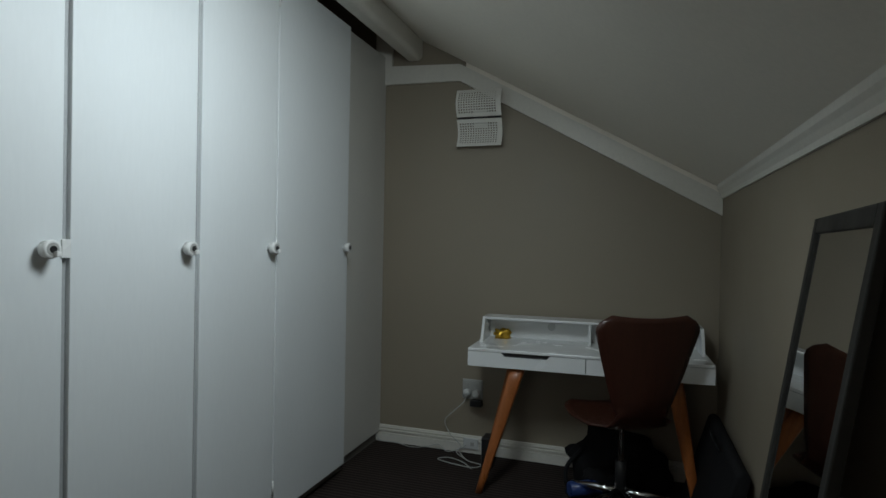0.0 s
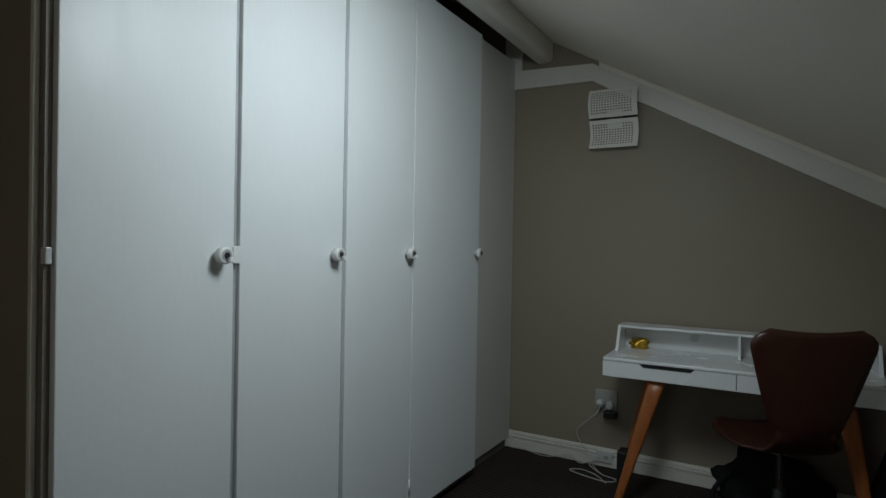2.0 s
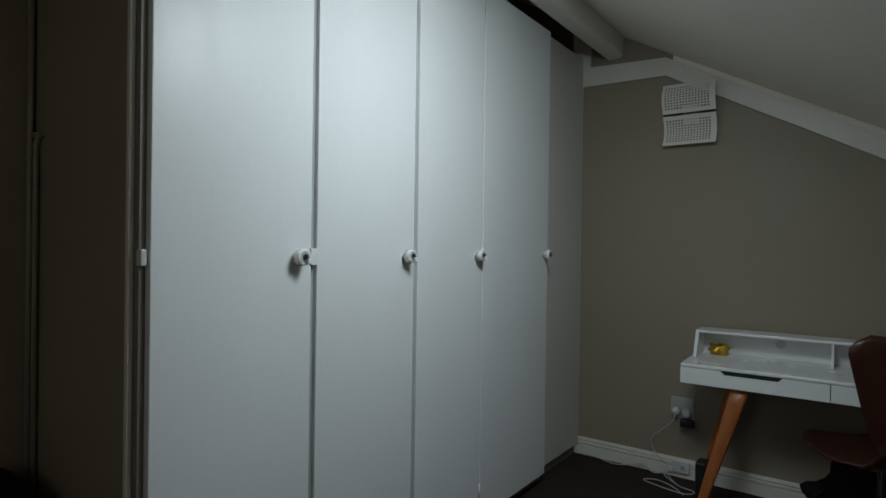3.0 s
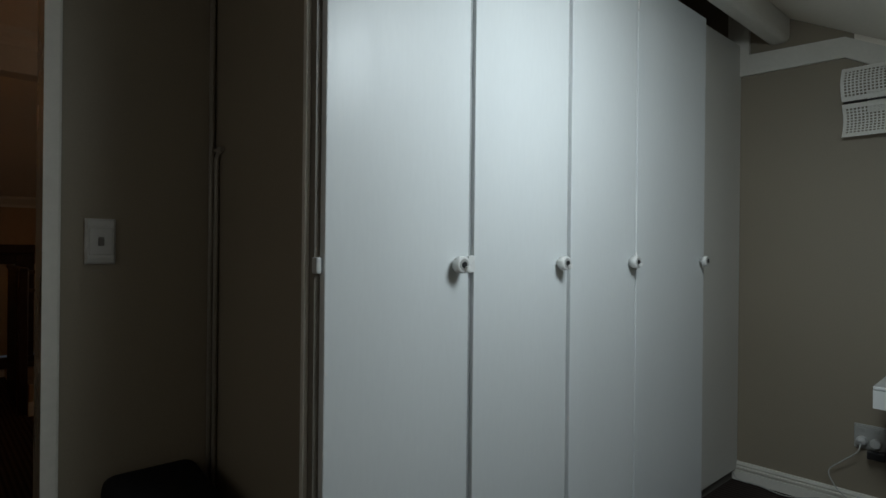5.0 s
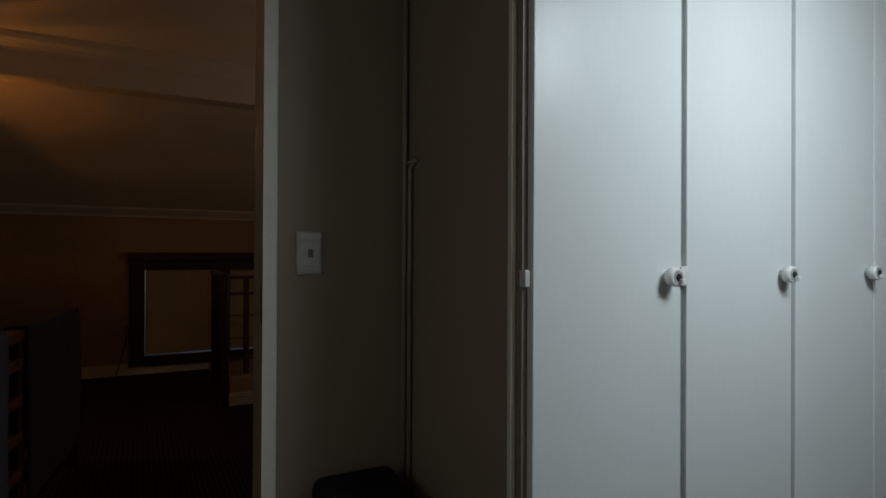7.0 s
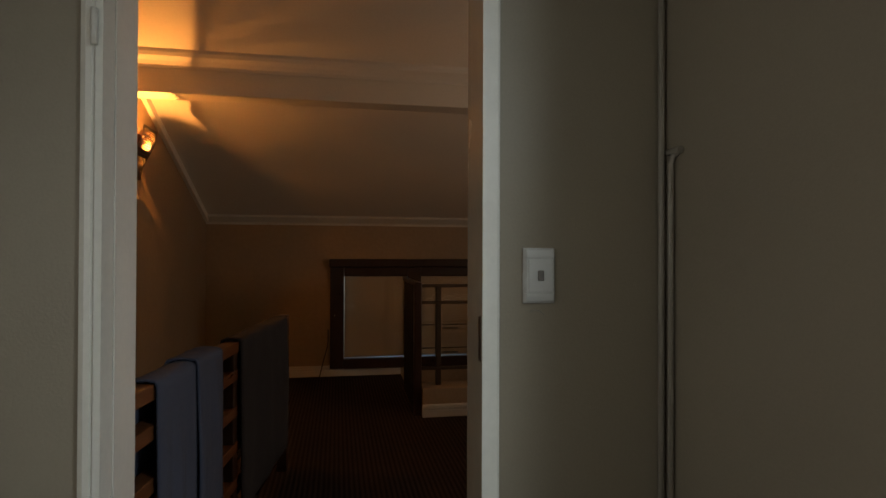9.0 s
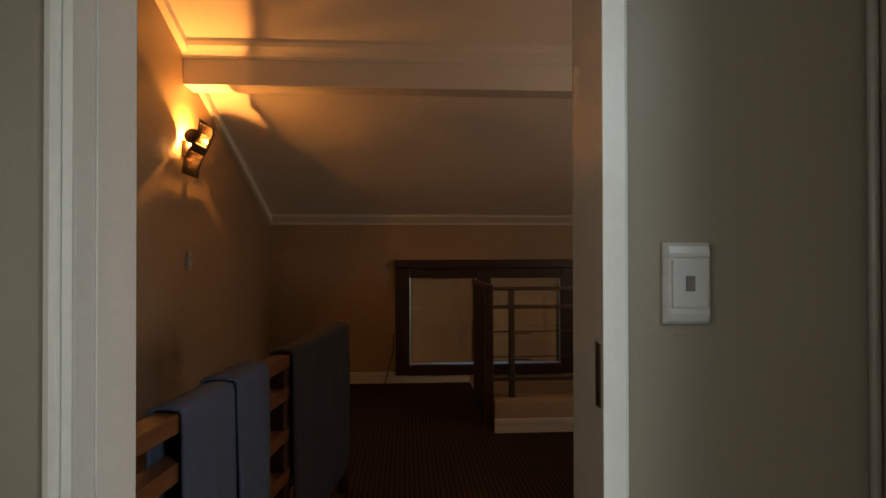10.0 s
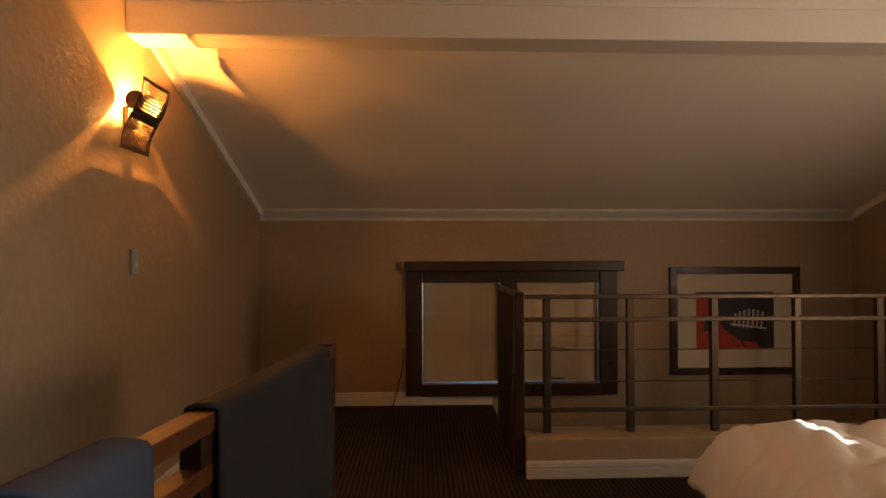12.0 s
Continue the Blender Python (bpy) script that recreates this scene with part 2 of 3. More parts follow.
setting("wall_study_east", boxes(((EX, SY, -0.2), (EX + 0.2, NY, 1.9))), TAUPE, "low taupe painted wall under the eaves", "wall")
# west wall has an opening for the window
wy0, wy1, wz0, wz1 = 0.20, 2.18, 0.13, 1.30
ww = boxes(((WX - 0.2, BSY - 0.2, -2.7), (WX, wy0, 2.1)), ((WX - 0.2, wy1, -2.7), (WX, BNY + 0.2, 2.1)),
           ((WX - 0.2, wy0, -2.7), (WX, wy1, wz0)), ((WX - 0.2, wy0, wz1), (WX, wy1, 2.1)))
setting("wall_bedroom_west", ww, PLASTER, "low beige plastered wall with the window", "wall")
def rough_wall(y0, y1):
    return boxes(((WX, y0, -2.7), (DX - WT, y1, 4.1)))
setting("wall_bedroom_south", rough_wall(BSY - 0.2, BSY), PLASTER, "beige roughly plastered wall beside the stair", "wall")
setting("wall_bedroom_north", boxes(((WX, BNY, -2.7), (-3.6, BNY + 0.2, 4.1)), ((-2.6, BNY, -2.7), (DX - WT, BNY + 0.2, 4.1)), ((-3.6, BNY, -2.7), (-2.6, BNY + 0.2, 0.9)), ((-3.6, BNY, 2.1), (-2.6, BNY + 0.2, 4.1))), PLASTER, "beige plastered gable wall", "wall")

# ceilings: sloping slabs, each with a skylight opening
def slope(zf, x0, x1, y0, y1, hole=None):
    bm = bmesh.new()
    xs, ys = [x0, x1], [y0, y1]
    if hole:
        xs, ys = [x0, hole[0], hole[1], x1], [y0, hole[2], hole[3], y1]
    for i in range(len(xs) - 1):
        for j in range(len(ys) - 1):
            if hole and i == 1 and j == 1:
                continue
            bm2 = prism([(xs[i], zf(xs[i])), (xs[i + 1], zf(xs[i + 1])), (xs[i + 1], zf(xs[i + 1]) + 0.14), (xs[i], zf(xs[i]) + 0.14)], "y", ys[j], ys[j + 1])
            me = bpy.data.meshes.new("tmp")
            bm2.to_mesh(me), bm2.free()
            bm.from_mesh(me)
            bpy.data.meshes.remove(me)
    bmesh.ops.remove_doubles(bm, verts=bm.verts, dist=1e-5)
    return bm
setting("ceiling_study", slope(east_z, DX, EX + 0.2, SY, NY, (-0.56, -0.08, 1.51, 2.13)), CEIL, "off-white sloping plaster ceiling of the study", "ceiling")
setting("ceiling_bedroom_west", slope(bed_z, WX - 0.2, -5.12, BSY, BNY), CEIL, "off-white sloping plaster ceiling of the bedroom", "ceiling")
setting("ceiling_bedroom_upper", slope(bed_z, -5.10, RIDGE_X, BSY, BNY), CEIL, "off-white upper slope above the beam", "ceiling")
setting("ceiling_bedroom_east", slope(bed_z, RIDGE_X, DX - WT, BSY, BNY, (-3.05, -2.27, 2.55, 3.65)), CEIL, "off-white sloping ceiling with a skylight", "ceiling")
# unseen panel added above the study's skylight lamp to keep the sun out
setting("skylight_sun_block", prism([(-0.61, east_z(-0.61) + 0.15), (-0.03, east_z(-0.03) + 0.15), (-0.03, east_z(-0.03) + 0.17), (-0.61, east_z(-0.61) + 0.17)], "y", 1.46, 2.18), BLIND, "unseen opaque panel over the skylight opening, blocking the sun", "skylight")
# two unseen panels added in the bedroom's skylight leave a narrow slit for the sun
sb = thing("skylight_sun_slit", pose(0, 0, 0), "unseen skylight with two added panels that shape the sun streak", "skylight", kind="structure")
for y0, y1 in ((2.50, 3.095), (3.135, 3.70)):
    a, b = -3.08, -2.24
    part("slat", prism([(a, bed_z(a) + 0.16), (b, bed_z(b) + 0.16), (b, bed_z(b) + 0.17), (a, bed_z(a) + 0.17)], "y", y0, y1), BLIND, sb)

# unseen window added round the south fill lamp
sw3 = thing("fill_window_study", pose(-0.45, SY - 0.1, 0), "unseen end window with a blind, added for the fill lamp", "window", kind="structure")
for a, b in (((-0.5, -0.06, 0.95), (-0.45, 0, 2.05)), ((0.45, -0.06, 0.95), (0.5, 0, 2.05)), ((-0.45, -0.06, 0.95), (0.45, 0, 1.0)), ((-0.45, -0.06, 2.0), (0.45, 0, 2.05))):
    part("window_frame", boxes((a, b), bevel=0.004), TRIM, sw3)
part("blind", boxes(((-0.5, -0.075, 0.95), (0.5, -0.065, 2.05))), BLIND, sw3, "blind added behind the fill lamp")
# unseen window added round the bedroom's north lamp
nw = thing("fill_window_bedroom", pose(-3.1, BNY + 0.1, 0), "unseen gable window with a blind, added for the north lamp", "window", kind="structure")
for a, b in (((-0.5, 0, 0.9), (-0.44, 0.06, 2.1)), ((0.44, 0, 0.9), (0.5, 0.06, 2.1)), ((-0.44, 0, 0.9), (0.44, 0.06, 0.96)), ((-0.44, 0, 2.04), (0.44, 0.06, 2.1))):
    part("window_frame", boxes((a, b), bevel=0.004), DARKW, nw)
part("blind", boxes(((-0.5, 0.065, 0.9), (0.5, 0.075, 2.1))), BLIND, nw, "beige blind added behind the north lamp")

# beams and trims in the study
def rounded_beam(x0, x1, z0, z1, y0, y1):
    r = 0.035
    prof = []
    for cx, cz, a0 in ((x1 - r, z1 - r, 0), (x0 + r, z1 - r, 90), (x0 + r, z0 + r, 180), (x1 - r, z0 + r, 270)):
        for k in range(5):
            a = radians(a0 + k * 22.5)
            prof.append((cx + r * math.cos(a), cz + r * math.sin(a)))
    return prism(prof, "y", y0, y1)
setting("beam_study", rounded_beam(-1.245, -1.13, 2.585, 2.88, SY, NY), TRIM, "white painted purlin with rounded edges", "beam")
tk = -0.86
setting("trim_desk_wall", prism([(-1.46, 2.435), (tk, 2.425), (EX, 1.55), (EX, 1.672), (tk, 2.535), (-1.34, 2.555), (-1.34, 2.80), (-1.46, 2.85)], "y", NY - 0.022, NY), TRIM, "white painted board following the ceiling slope", "trim")
setting("trim_cornice_east", prism([(EX, 1.645), (EX - 0.009, 1.645), (EX - 0.011, 1.665), (EX - 0.020, 1.686), (EX - 0.030, 1.700), (EX - 0.033, 1.730), (EX, 1.722)], "y", SY, NY - 0.022), TRIM, "white plaster cornice above the low wall", "trim")
setting("trim_ceiling_edge", prism([(tk + 0.04, 2.50), (EX, 1.655), (EX, 1.702), (tk + 0.04, 2.545)], "y", NY - 0.012, NY), CEIL, "narrow painted fillet between board and ceiling", "trim")

def baseboard(name, axis, wall, sign, lo, hi, h, base=0.0):
    t = 0.018 * sign
    prof = [(wall, base), (wall + t, base), (wall + t, base + h * 0.52), (wall + t * 0.4, base + h * 0.53), (wall + t * 0.4, base + h * 0.60), (wall + t, base + h * 0.64),
            (wall + t, base + h * 0.73), (wall + t * 0.4, base + h * 0.75), (wall + t * 0.4, base + h * 0.83), (wall + t * 0.9, base + h * 0.85), (wall + t * 0.6, base + h), (wall, base + h)]
    return setting(name, prism(prof, axis, lo, hi), TRIM, "white painted baseboard with two grooves", "baseboard")
baseboard("baseboard_study_north", "x", NY, -1, -1.42, EX, 0.112)
baseboard("baseboard_study_east", "y", EX, -1, SY, NY - 0.02, 0.115)
baseboard("baseboard_partition_north", "y", DX, 1, DY1 + 0.05, 1.04, 0.115)
baseboard("baseboard_partition_south", "y", DX, 1, SY, DY0 - 0.05, 0.115)
baseboard("baseboard_bedroom_west", "y", WX, 1, BSY, 0.98, 0.125)
baseboard("baseboard_bedroom_south", "x", BSY, 1, WX + 0.02, -4.75, 0.125)

# doorway: jambs, architraves, hinge, strike plate
door = thing("door_1", pose(DX, 0, 0), "open doorway with a white painted timber frame", "doorway", kind="structure")
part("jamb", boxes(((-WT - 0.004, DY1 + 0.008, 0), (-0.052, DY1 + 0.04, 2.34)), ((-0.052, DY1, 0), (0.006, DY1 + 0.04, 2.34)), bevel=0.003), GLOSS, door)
part("jamb", boxes(((-WT - 0.004, DY0 - 0.04, 0), (0.006, DY0, 2.34)), ((-WT - 0.004, DY0, 0), (-0.052, DY0 + 0.004, 2.30)), bevel=0.002), TRIM, door)
part("head", boxes(((-WT - 0.004, DY0, 2.30), (0.006, DY1, 2.34)), bevel=0.003), TRIM, door)
part("architrave", prism([(0.006, DY0), (0.014, DY0), (0.016, DY0 - 0.014), (0.011, DY0 - 0.018), (0.016, DY0 - 0.022), (0.016, DY0 - 0.034), (0.010, DY0 - 0.046), (0.0, DY0 - 0.046), (0.0, DY0 - 0.04)], "z", 0, 2.37), TRIM, door, "moulded white architrave")
part("architrave", prism([(0.006, DY1), (0.010, DY1), (0.010, DY1 + 0.038), (0.006, DY1 + 0.044), (0.0, DY1 + 0.044), (0.0, DY1 + 0.04)], "z", 0, 2.37), TRIM, door, "narrow white frame edge")
for hz in (0.25, 1.93):
    part("hinge", tube([(0.020, DY0 - 0.016, hz - 0.04), (0.020, DY0 - 0.016, hz + 0.04)], 0.007), TRIM, door, "painted hinge knuckle")
part("strike_plate", boxes(((-0.027, DY1 - 0.002, 1.175), (-0.004, DY1 + 0.002, 1.285)), bevel=0.0008), STEEL, door, "worn steel strike plate")

# conduits in the corner beside the wardrobe
c = thing("pipe", pose(DX + 0.016, 1.064, 0), "painted conduit rising up the wall corner", "pipe")
part("tube", tube([(0, 0, 0), (0, 0, 3.1)], 0.009), PIPEM, c)
c = thing("pipe", pose(DX + 0.052, 1.068, 0), "painted conduit turning into the panel", "pipe")
part("tube", tube([(0, 0, 0), (0, 0, 1.67), (0.005, 0.004, 1.69), (0.03, 0.008, 1.70)], 0.008), PIPEM, c)
part("elbow", tube([(-0.012, 0, 1.700), (0.040, 0.002, 1.700)], 0.009), PIPEM, c)

# beam and cornices in the bedroom
setting("beam_bedroom", boxes(((-5.22, BSY, 2.58), (-5.02, BNY, 2.96)), bevel=0.006), CEIL, "plastered beam across the sloping bedroom ceiling", "beam")
setting("trim_cornice_beam", prism([(-5.02, 2.755), (-5.008, 2.755), (-5.004, 2.775), (-4.985, 2.80), (-4.955, 2.825), (-4.945, 2.85), (-4.945, 2.90), (-5.02, 2.90)], "y", BSY, BNY), CEIL, "moulded cornice where ceiling and beam meet", "trim")
setting("trim_cornice_west", prism([(WX, 1.765), (WX + 0.012, 1.765), (WX + 0.018, 1.79), (WX + 0.045, 1.815), (WX + 0.08, 1.85), (WX + 0.09, 1.888), (WX, 1.852)], "y", BSY, BNY), TRIM, "white cornice above the low wall", "trim")
def slope_trim(name, y0, y1):
    bm = prism([(WX + 0.05, west_z(WX + 0.05) - 0.07), (-5.22, west_z(-5.22) - 0.07), (-5.22, west_z(-5.22) + 0.01), (WX + 0.05, west_z(WX + 0.05) + 0.01)], "y", y0, y1)
    return setting(name, bm, CEIL, "narrow cornice following the slope", "trim")
slope_trim("trim_slope_south", BSY, BSY + 0.035)
slope_trim("trim_slope_north", BNY - 0.035, BNY)
setting("trim_slope_south_upper", prism([(-5.02, west_z(-5.02) - 0.06), (RIDGE_X, west_z(RIDGE_X) - 0.06), (RIDGE_X, west_z(RIDGE_X) + 0.01), (-5.02, west_z(-5.02) + 0.01)], "y", BSY, BSY + 0.05), CEIL, "cornice following the upper slope", "trim")
setting("ceiling_joint_strip", prism([(-7.40, west_z(-7.40) - 0.0035), (-5.22, west_z(-5.22) - 0.0035), (-5.22, west_z(-5.22) + 0.01), (-7.40, west_z(-7.40) + 0.01)], "y", 0.015, 0.033), CEIL, "cover strip over a ceiling board joint", "trim")

# ---- study: the wardrobe ----
FX = -1.34
def knob_mesh():
    bm = tube([(0, 0, 0), (0.012, 0, 0), (0.014, 0, 0), (0.034, 0, 0), (0.040, 0, 0), (0.041, 0, 0)], [0.014, 0.014, 0.025, 0.027, 0.026, 0.021], 24)
    return bm
ward = thing("wardrobe", pose(FX, 1.06, 0), "tall white built-in wardrobe with flush panel doors", "wardrobe")
part("side_panel", boxes(((DX - FX, 0.02, 0), (-0.065, 0.036, 2.62)), bevel=0.002), TAUPE, ward, "taupe painted end panel")
part("side_strip", boxes(((-0.064, 0.012, 0.0), (-0.046, 0.027, 2.62)), bevel=0.003), TRIM, ward, "white edge strip on the end panel")
# added strip paints the soft shade of the open gap beside door one
part("edge_strip", boxes(((-0.062, 0.0275, 0.065), (-0.022, 0.0440, 2.605))), GAP_SHADE, ward, "brown-grey strip filling the gap, coloured as its shade")
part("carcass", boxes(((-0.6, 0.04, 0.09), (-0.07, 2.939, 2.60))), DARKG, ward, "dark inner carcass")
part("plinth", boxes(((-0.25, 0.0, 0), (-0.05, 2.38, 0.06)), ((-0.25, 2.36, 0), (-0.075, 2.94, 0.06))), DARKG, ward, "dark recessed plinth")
edges_y = [1.105, 1.655, 2.188, 2.685, 3.392]
for i in range(4):
    a, b = edges_y[i] - 1.06, edges_y[i + 1] - 1.06
    gap = 0.024 if i < 2 else 0.009
    d = part("door", boxes(((-0.035, a, 0.065), (0.0, b - gap, 2.605)), bevel=0.003), DOORW, ward)
    ky = b - gap - (0.060 if i < 1 else 0.055 if i < 2 else 0.048)
    kb = part("knob", knob_mesh(), KNOB, d, "white round knob with a lock core")
    kb.matrix_basis = pose(0.0, ky, 1.327)
    part("lock_plate", tube([(0.041, ky, 1.327), (0.0420, ky, 1.327)], 0.0185, 20), GREYP, d, "grey lock plate in the knob")
    part("lock", tube([(0.042, ky, 1.327), (0.0445, ky, 1.327)], 0.010, 16), BLACKP, d, "dark lock core")
    if i < 3:
        part("key_stub", boxes(((0.041, ky + 0.001, 1.306), (0.056, ky + 0.016, 1.322)), bevel=0.003), KNOB, d, "small white key tab")
    if gap > 0.02:
        part("edge_strip", boxes(((-0.042, b - gap, 0.065), (-0.016, b, 2.605))), GAPM, ward, "grey recessed strip between doors")
        if i == 0:
            part("keeper", boxes(((-0.012, b - gap - 0.006, 1.30), (0.006, b - 0.002, 1.355)), bevel=0.002), KNOB, ward, "white catch plate")
    else:
        part("edge_strip", boxes(((-0.042, b - gap, 0.065), (-0.010, b, 2.605))), DOORW, ward)
        if i == 2:
            for hz in (0.2, 1.33, 2.48):
                part("hinge", tube([(0.001, b - 0.004, hz - 0.035), (0.001, b - 0.004, hz + 0.035)], 0.005, 8), KNOB, ward)
part("keeper", boxes(((-0.03, 0.024, 1.308), (-0.004, 0.039, 1.350)), bevel=0.003), PLATE, ward, "white catch plate")
part("filler_panel", boxes(((-0.085, 3.385 - 1.06, 0.065), (-0.050, 2.938, 2.62)), bevel=0.002), FILLM, ward, "plain grey-white filler panel")

# ---- study: desk, chair, mirror and small things ----
desk = thing("desk", pose(0.005, 3.50, 0, 0, 0, 1.5), "white lacquered writing desk on splayed wooden legs", "desk")
part("tabletop", boxes(((-0.635, 0, 0.765), (0.635, 0.47, 0.782)), bevel=0.004), DESKW, desk)
part("apron", boxes(((-0.630, 0.022, 0.683), (-0.612, 0.465, 0.765)), ((0.612, 0.022, 0.683), (0.630, 0.465, 0.765)), ((-0.612, 0.44, 0.683), (0.612, 0.46, 0.765)), ((-0.612, 0.022, 0.676), (0.612, 0.44, 0.684))), DESKW, desk)
for a, b in ((-0.635, 0.006), (0.010, 0.635)):
    mid = (a + b) / 2
    dr = part("drawer", prism([(a, 0.682), (b, 0.682), (b, 0.763), (mid + 0.135, 0.763), (mid + 0.115, 0.742), (mid - 0.115, 0.742), (mid - 0.135, 0.763), (a, 0.763)], "y", 0.002, 0.020), DESKW, desk)
    # black plate behind the notch stands in for the shade inside it
    part("grip_shade", boxes(((mid - 0.14, 0.0205, 0.735), (mid + 0.14, 0.024, 0.764))), BLACKP, dr, "black plate painting the shade in the finger slot")
hb = part("hutch", boxes(((-0.61, 0.30, 0.908), (0.61, 0.455, 0.922)), ((-0.61, 0.443, 0.782), (0.61, 0.455, 0.908)), ((0.005, 0.31, 0.782), (0.019, 0.443, 0.908)), bevel=0.0015), DESKW, desk, "low white shelf along the desk's back")
for s in (-1, 1):
    part("hutch_side", prism([(0.225, 0.782), (0.455, 0.782), (0.455, 0.922), (0.295, 0.922)], "x", 0.61 * s - 0.008, 0.61 * s + 0.008), DESKW, hb)
part("cable_cap", tube([(-0.22, 0.442, 0.862), (-0.22, 0.438, 0.862)], 0.024, 20), PLATE, hb, "round grey cable cap")
def leg(top, foot):
    bm = bmesh.new()
    rows = []
    for k in range(9):
        t = k / 8
        p = Vector(top).lerp(Vector(foot), t)
        w = 0.044 * (1 - t) + 0.019 * t
        d = 0.030 * (1 - t) + 0.018 * t
        ring = []
        for j in range(12):
            a = 2 * math.pi * j / 12
            ca, sa = math.cos(a), math.sin(a)
            ring.append(bm.verts.new(p + Vector((math.copysign(abs(ca) ** 0.5, ca) * w, math.copysign(abs(sa) ** 0.5, sa) * d, 0))))
        rows.append(ring)
    for a, b in zip(rows, rows[1:]):
        for j in range(12):
            bm.faces.new((a[j], a[(j + 1) % 12], b[(j + 1) % 12], b[j])).smooth = True
    bm.faces.new(rows[0]), bm.faces.new(rows[-1])
    bmesh.ops.recalc_face_normals(bm, faces=bm.faces)
    return bm
part("leg", leg((-0.36, 0.06, 0.685), (-0.545, -0.05, 0)), OAK, desk, "tapered orange oak leg")
part("leg", leg((0.45, 0.08, 0.685), (0.575, 0.02, 0)), OAK, desk, "tapered orange oak leg")
part("leg", leg((-0.415, 0.38, 0.685), (-0.60, 0.43, 0)), OAK, desk)
part("leg", leg((0.476, 0.38, 0.685), (0.60, 0.43, 0)), OAK, desk)

# gold crumpled foil ornament on the desk
def lump(rx, ry, rz, seed, rough=0.25, sub=3, flat=True):
    bm = bmesh.new()
    bmesh.ops.create_icosphere(bm, subdivisions=sub, radius=1)
    off = Vector((seed * 3.1, seed * 1.7, seed * 2.3))
    for v in bm.verts:
        n = 1 + rough * noise.noise(v.co * 1.6 + off) * 1.6 + rough * 0.5 * noise.noise(v.co * 4 + off)
        v.co = Vector((v.co.x * rx * n, v.co.y * ry * n, v.co.z * rz * n))
        if flat and v.co.z < -rz * 0.7:
            v.co.z = -rz * 0.7
    for f in bm.faces:
        f.smooth = True
    for v in bm.verts:
        v.co.z += rz * 0.7 if flat else 0
    return bm
orn = thing("ornament", pose(-0.53, 3.865, 0.7825), "small crumpled gold ornament on the white desk", "ornament")
part("foil", lump(0.045, 0.025, 0.034, 2, 0.7), GOLD, orn)

# swivel chair: one moulded shell on a chrome column
chair = thing("swivel_chair", pose(0.20, 3.46, 0, 0, 0, 27), "red-brown moulded plywood swivel chair with chrome column", "chair")
def shell(u, v):
    # v runs from the seat's front edge (0) over the bend to the top of the back (1)
    s = v * 1.0
    if s < 0.48:
        q = s / 0.48
        y, z = 0.27 - 0.43 * q, 0.485 + 0.015 * (1 - q) ** 2 - 0.035 * math.sin(math.pi * q) * 0.4
    else:
        q = (s - 0.48) / 0.52
        y = -0.16 - 0.055 * math.sin(min(q * 4, 1) * math.pi / 2) - 0.07 * q
        z = 0.485 + 0.56 * q - 0.03 * (1 - min(q * 4, 1)) * 0
    if s < 0.40:
        w = 0.215 - 0.02 * abs(s - 0.2) / 0.2 - (0.05 * max(0, 0.06 - s) / 0.06)
    elif s < 0.55:
        w = 0.195 - 0.083 * math.sin((s - 0.40) / 0.15 * math.pi / 2)
    else:
        q = (s - 0.55) / 0.45
        w = 0.112 + 0.118 * min(1, q / 0.84) ** 0.85
        if q > 0.84:
            w -= 0.065 * ((q - 0.84) / 0.16) ** 2.6
    x = (u * 2 - 1)
    if s > 0.55:
        y += 0.03 * x * x
        z -= 0.013 * (1 - abs(x) ** 1.6) * max(0, (s - 0.85) / 0.15) * 0.9
    else:
        z += 0.012 * x * x
    return Vector((x * w * 1.13, y, z))
part("shell", grid(shell, 14, 40), WALNUT, chair, "veneered plywood seat and back", solid=0.011)
part("column", tube([(0, 0, 0.10), (0, 0, 0.25), (0, 0, 0.251), (0, 0, 0.47)], [0.024, 0.024, 0.014, 0.014], 20), CHROME, chair)
part("column_sleeve", tube([(0, 0, 0.09), (0, 0, 0.265), (0, 0, 0.27)], [0.028, 0.028, 0.022], 20), BLACKP, chair, "black column sleeve")
part("seat_plate", boxes(((-0.09, -0.09, 0.462), (0.09, 0.09, 0.474)), bevel=0.003), CHROME, chair)
for k in range(5):
    a = radians(72 * k + 200)
    e = Vector((math.cos(a), math.sin(a), 0))
    lg = part("base_leg", tube([e * 0.02 + Vector((0, 0, 0.11)), e * 0.15 + Vector((0, 0, 0.095)), e * 0.29 + Vector((0, 0, 0.07))], [0.022, 0.018, 0.012], 12), CHROME, chair)
    s = Vector((-e.y, e.x, 0))
    part("castor", tube([e * 0.285 - s * 0.02 + Vector((0, 0, 0.028)), e * 0.285 + s * 0.02 + Vector((0, 0, 0.028))], 0.028, 16), BLACKP, lg)
    part("castor_stem", tube([e * 0.285 + Vector((0, 0, 0.03)), e * 0.285 + Vector((0, 0, 0.075))], 0.007, 8), CHROME, lg)

# leaning mirror
MH, MW = 1.465, 0.66
lean = math.degrees(math.atan2(0.213, 1.45))
mir = thing("mirror", pose(0.456, 1.875, 0.0, 0, lean, -6.3), "tall dark-framed mirror leaning against the low wall", "mirror")
fw = 0.042
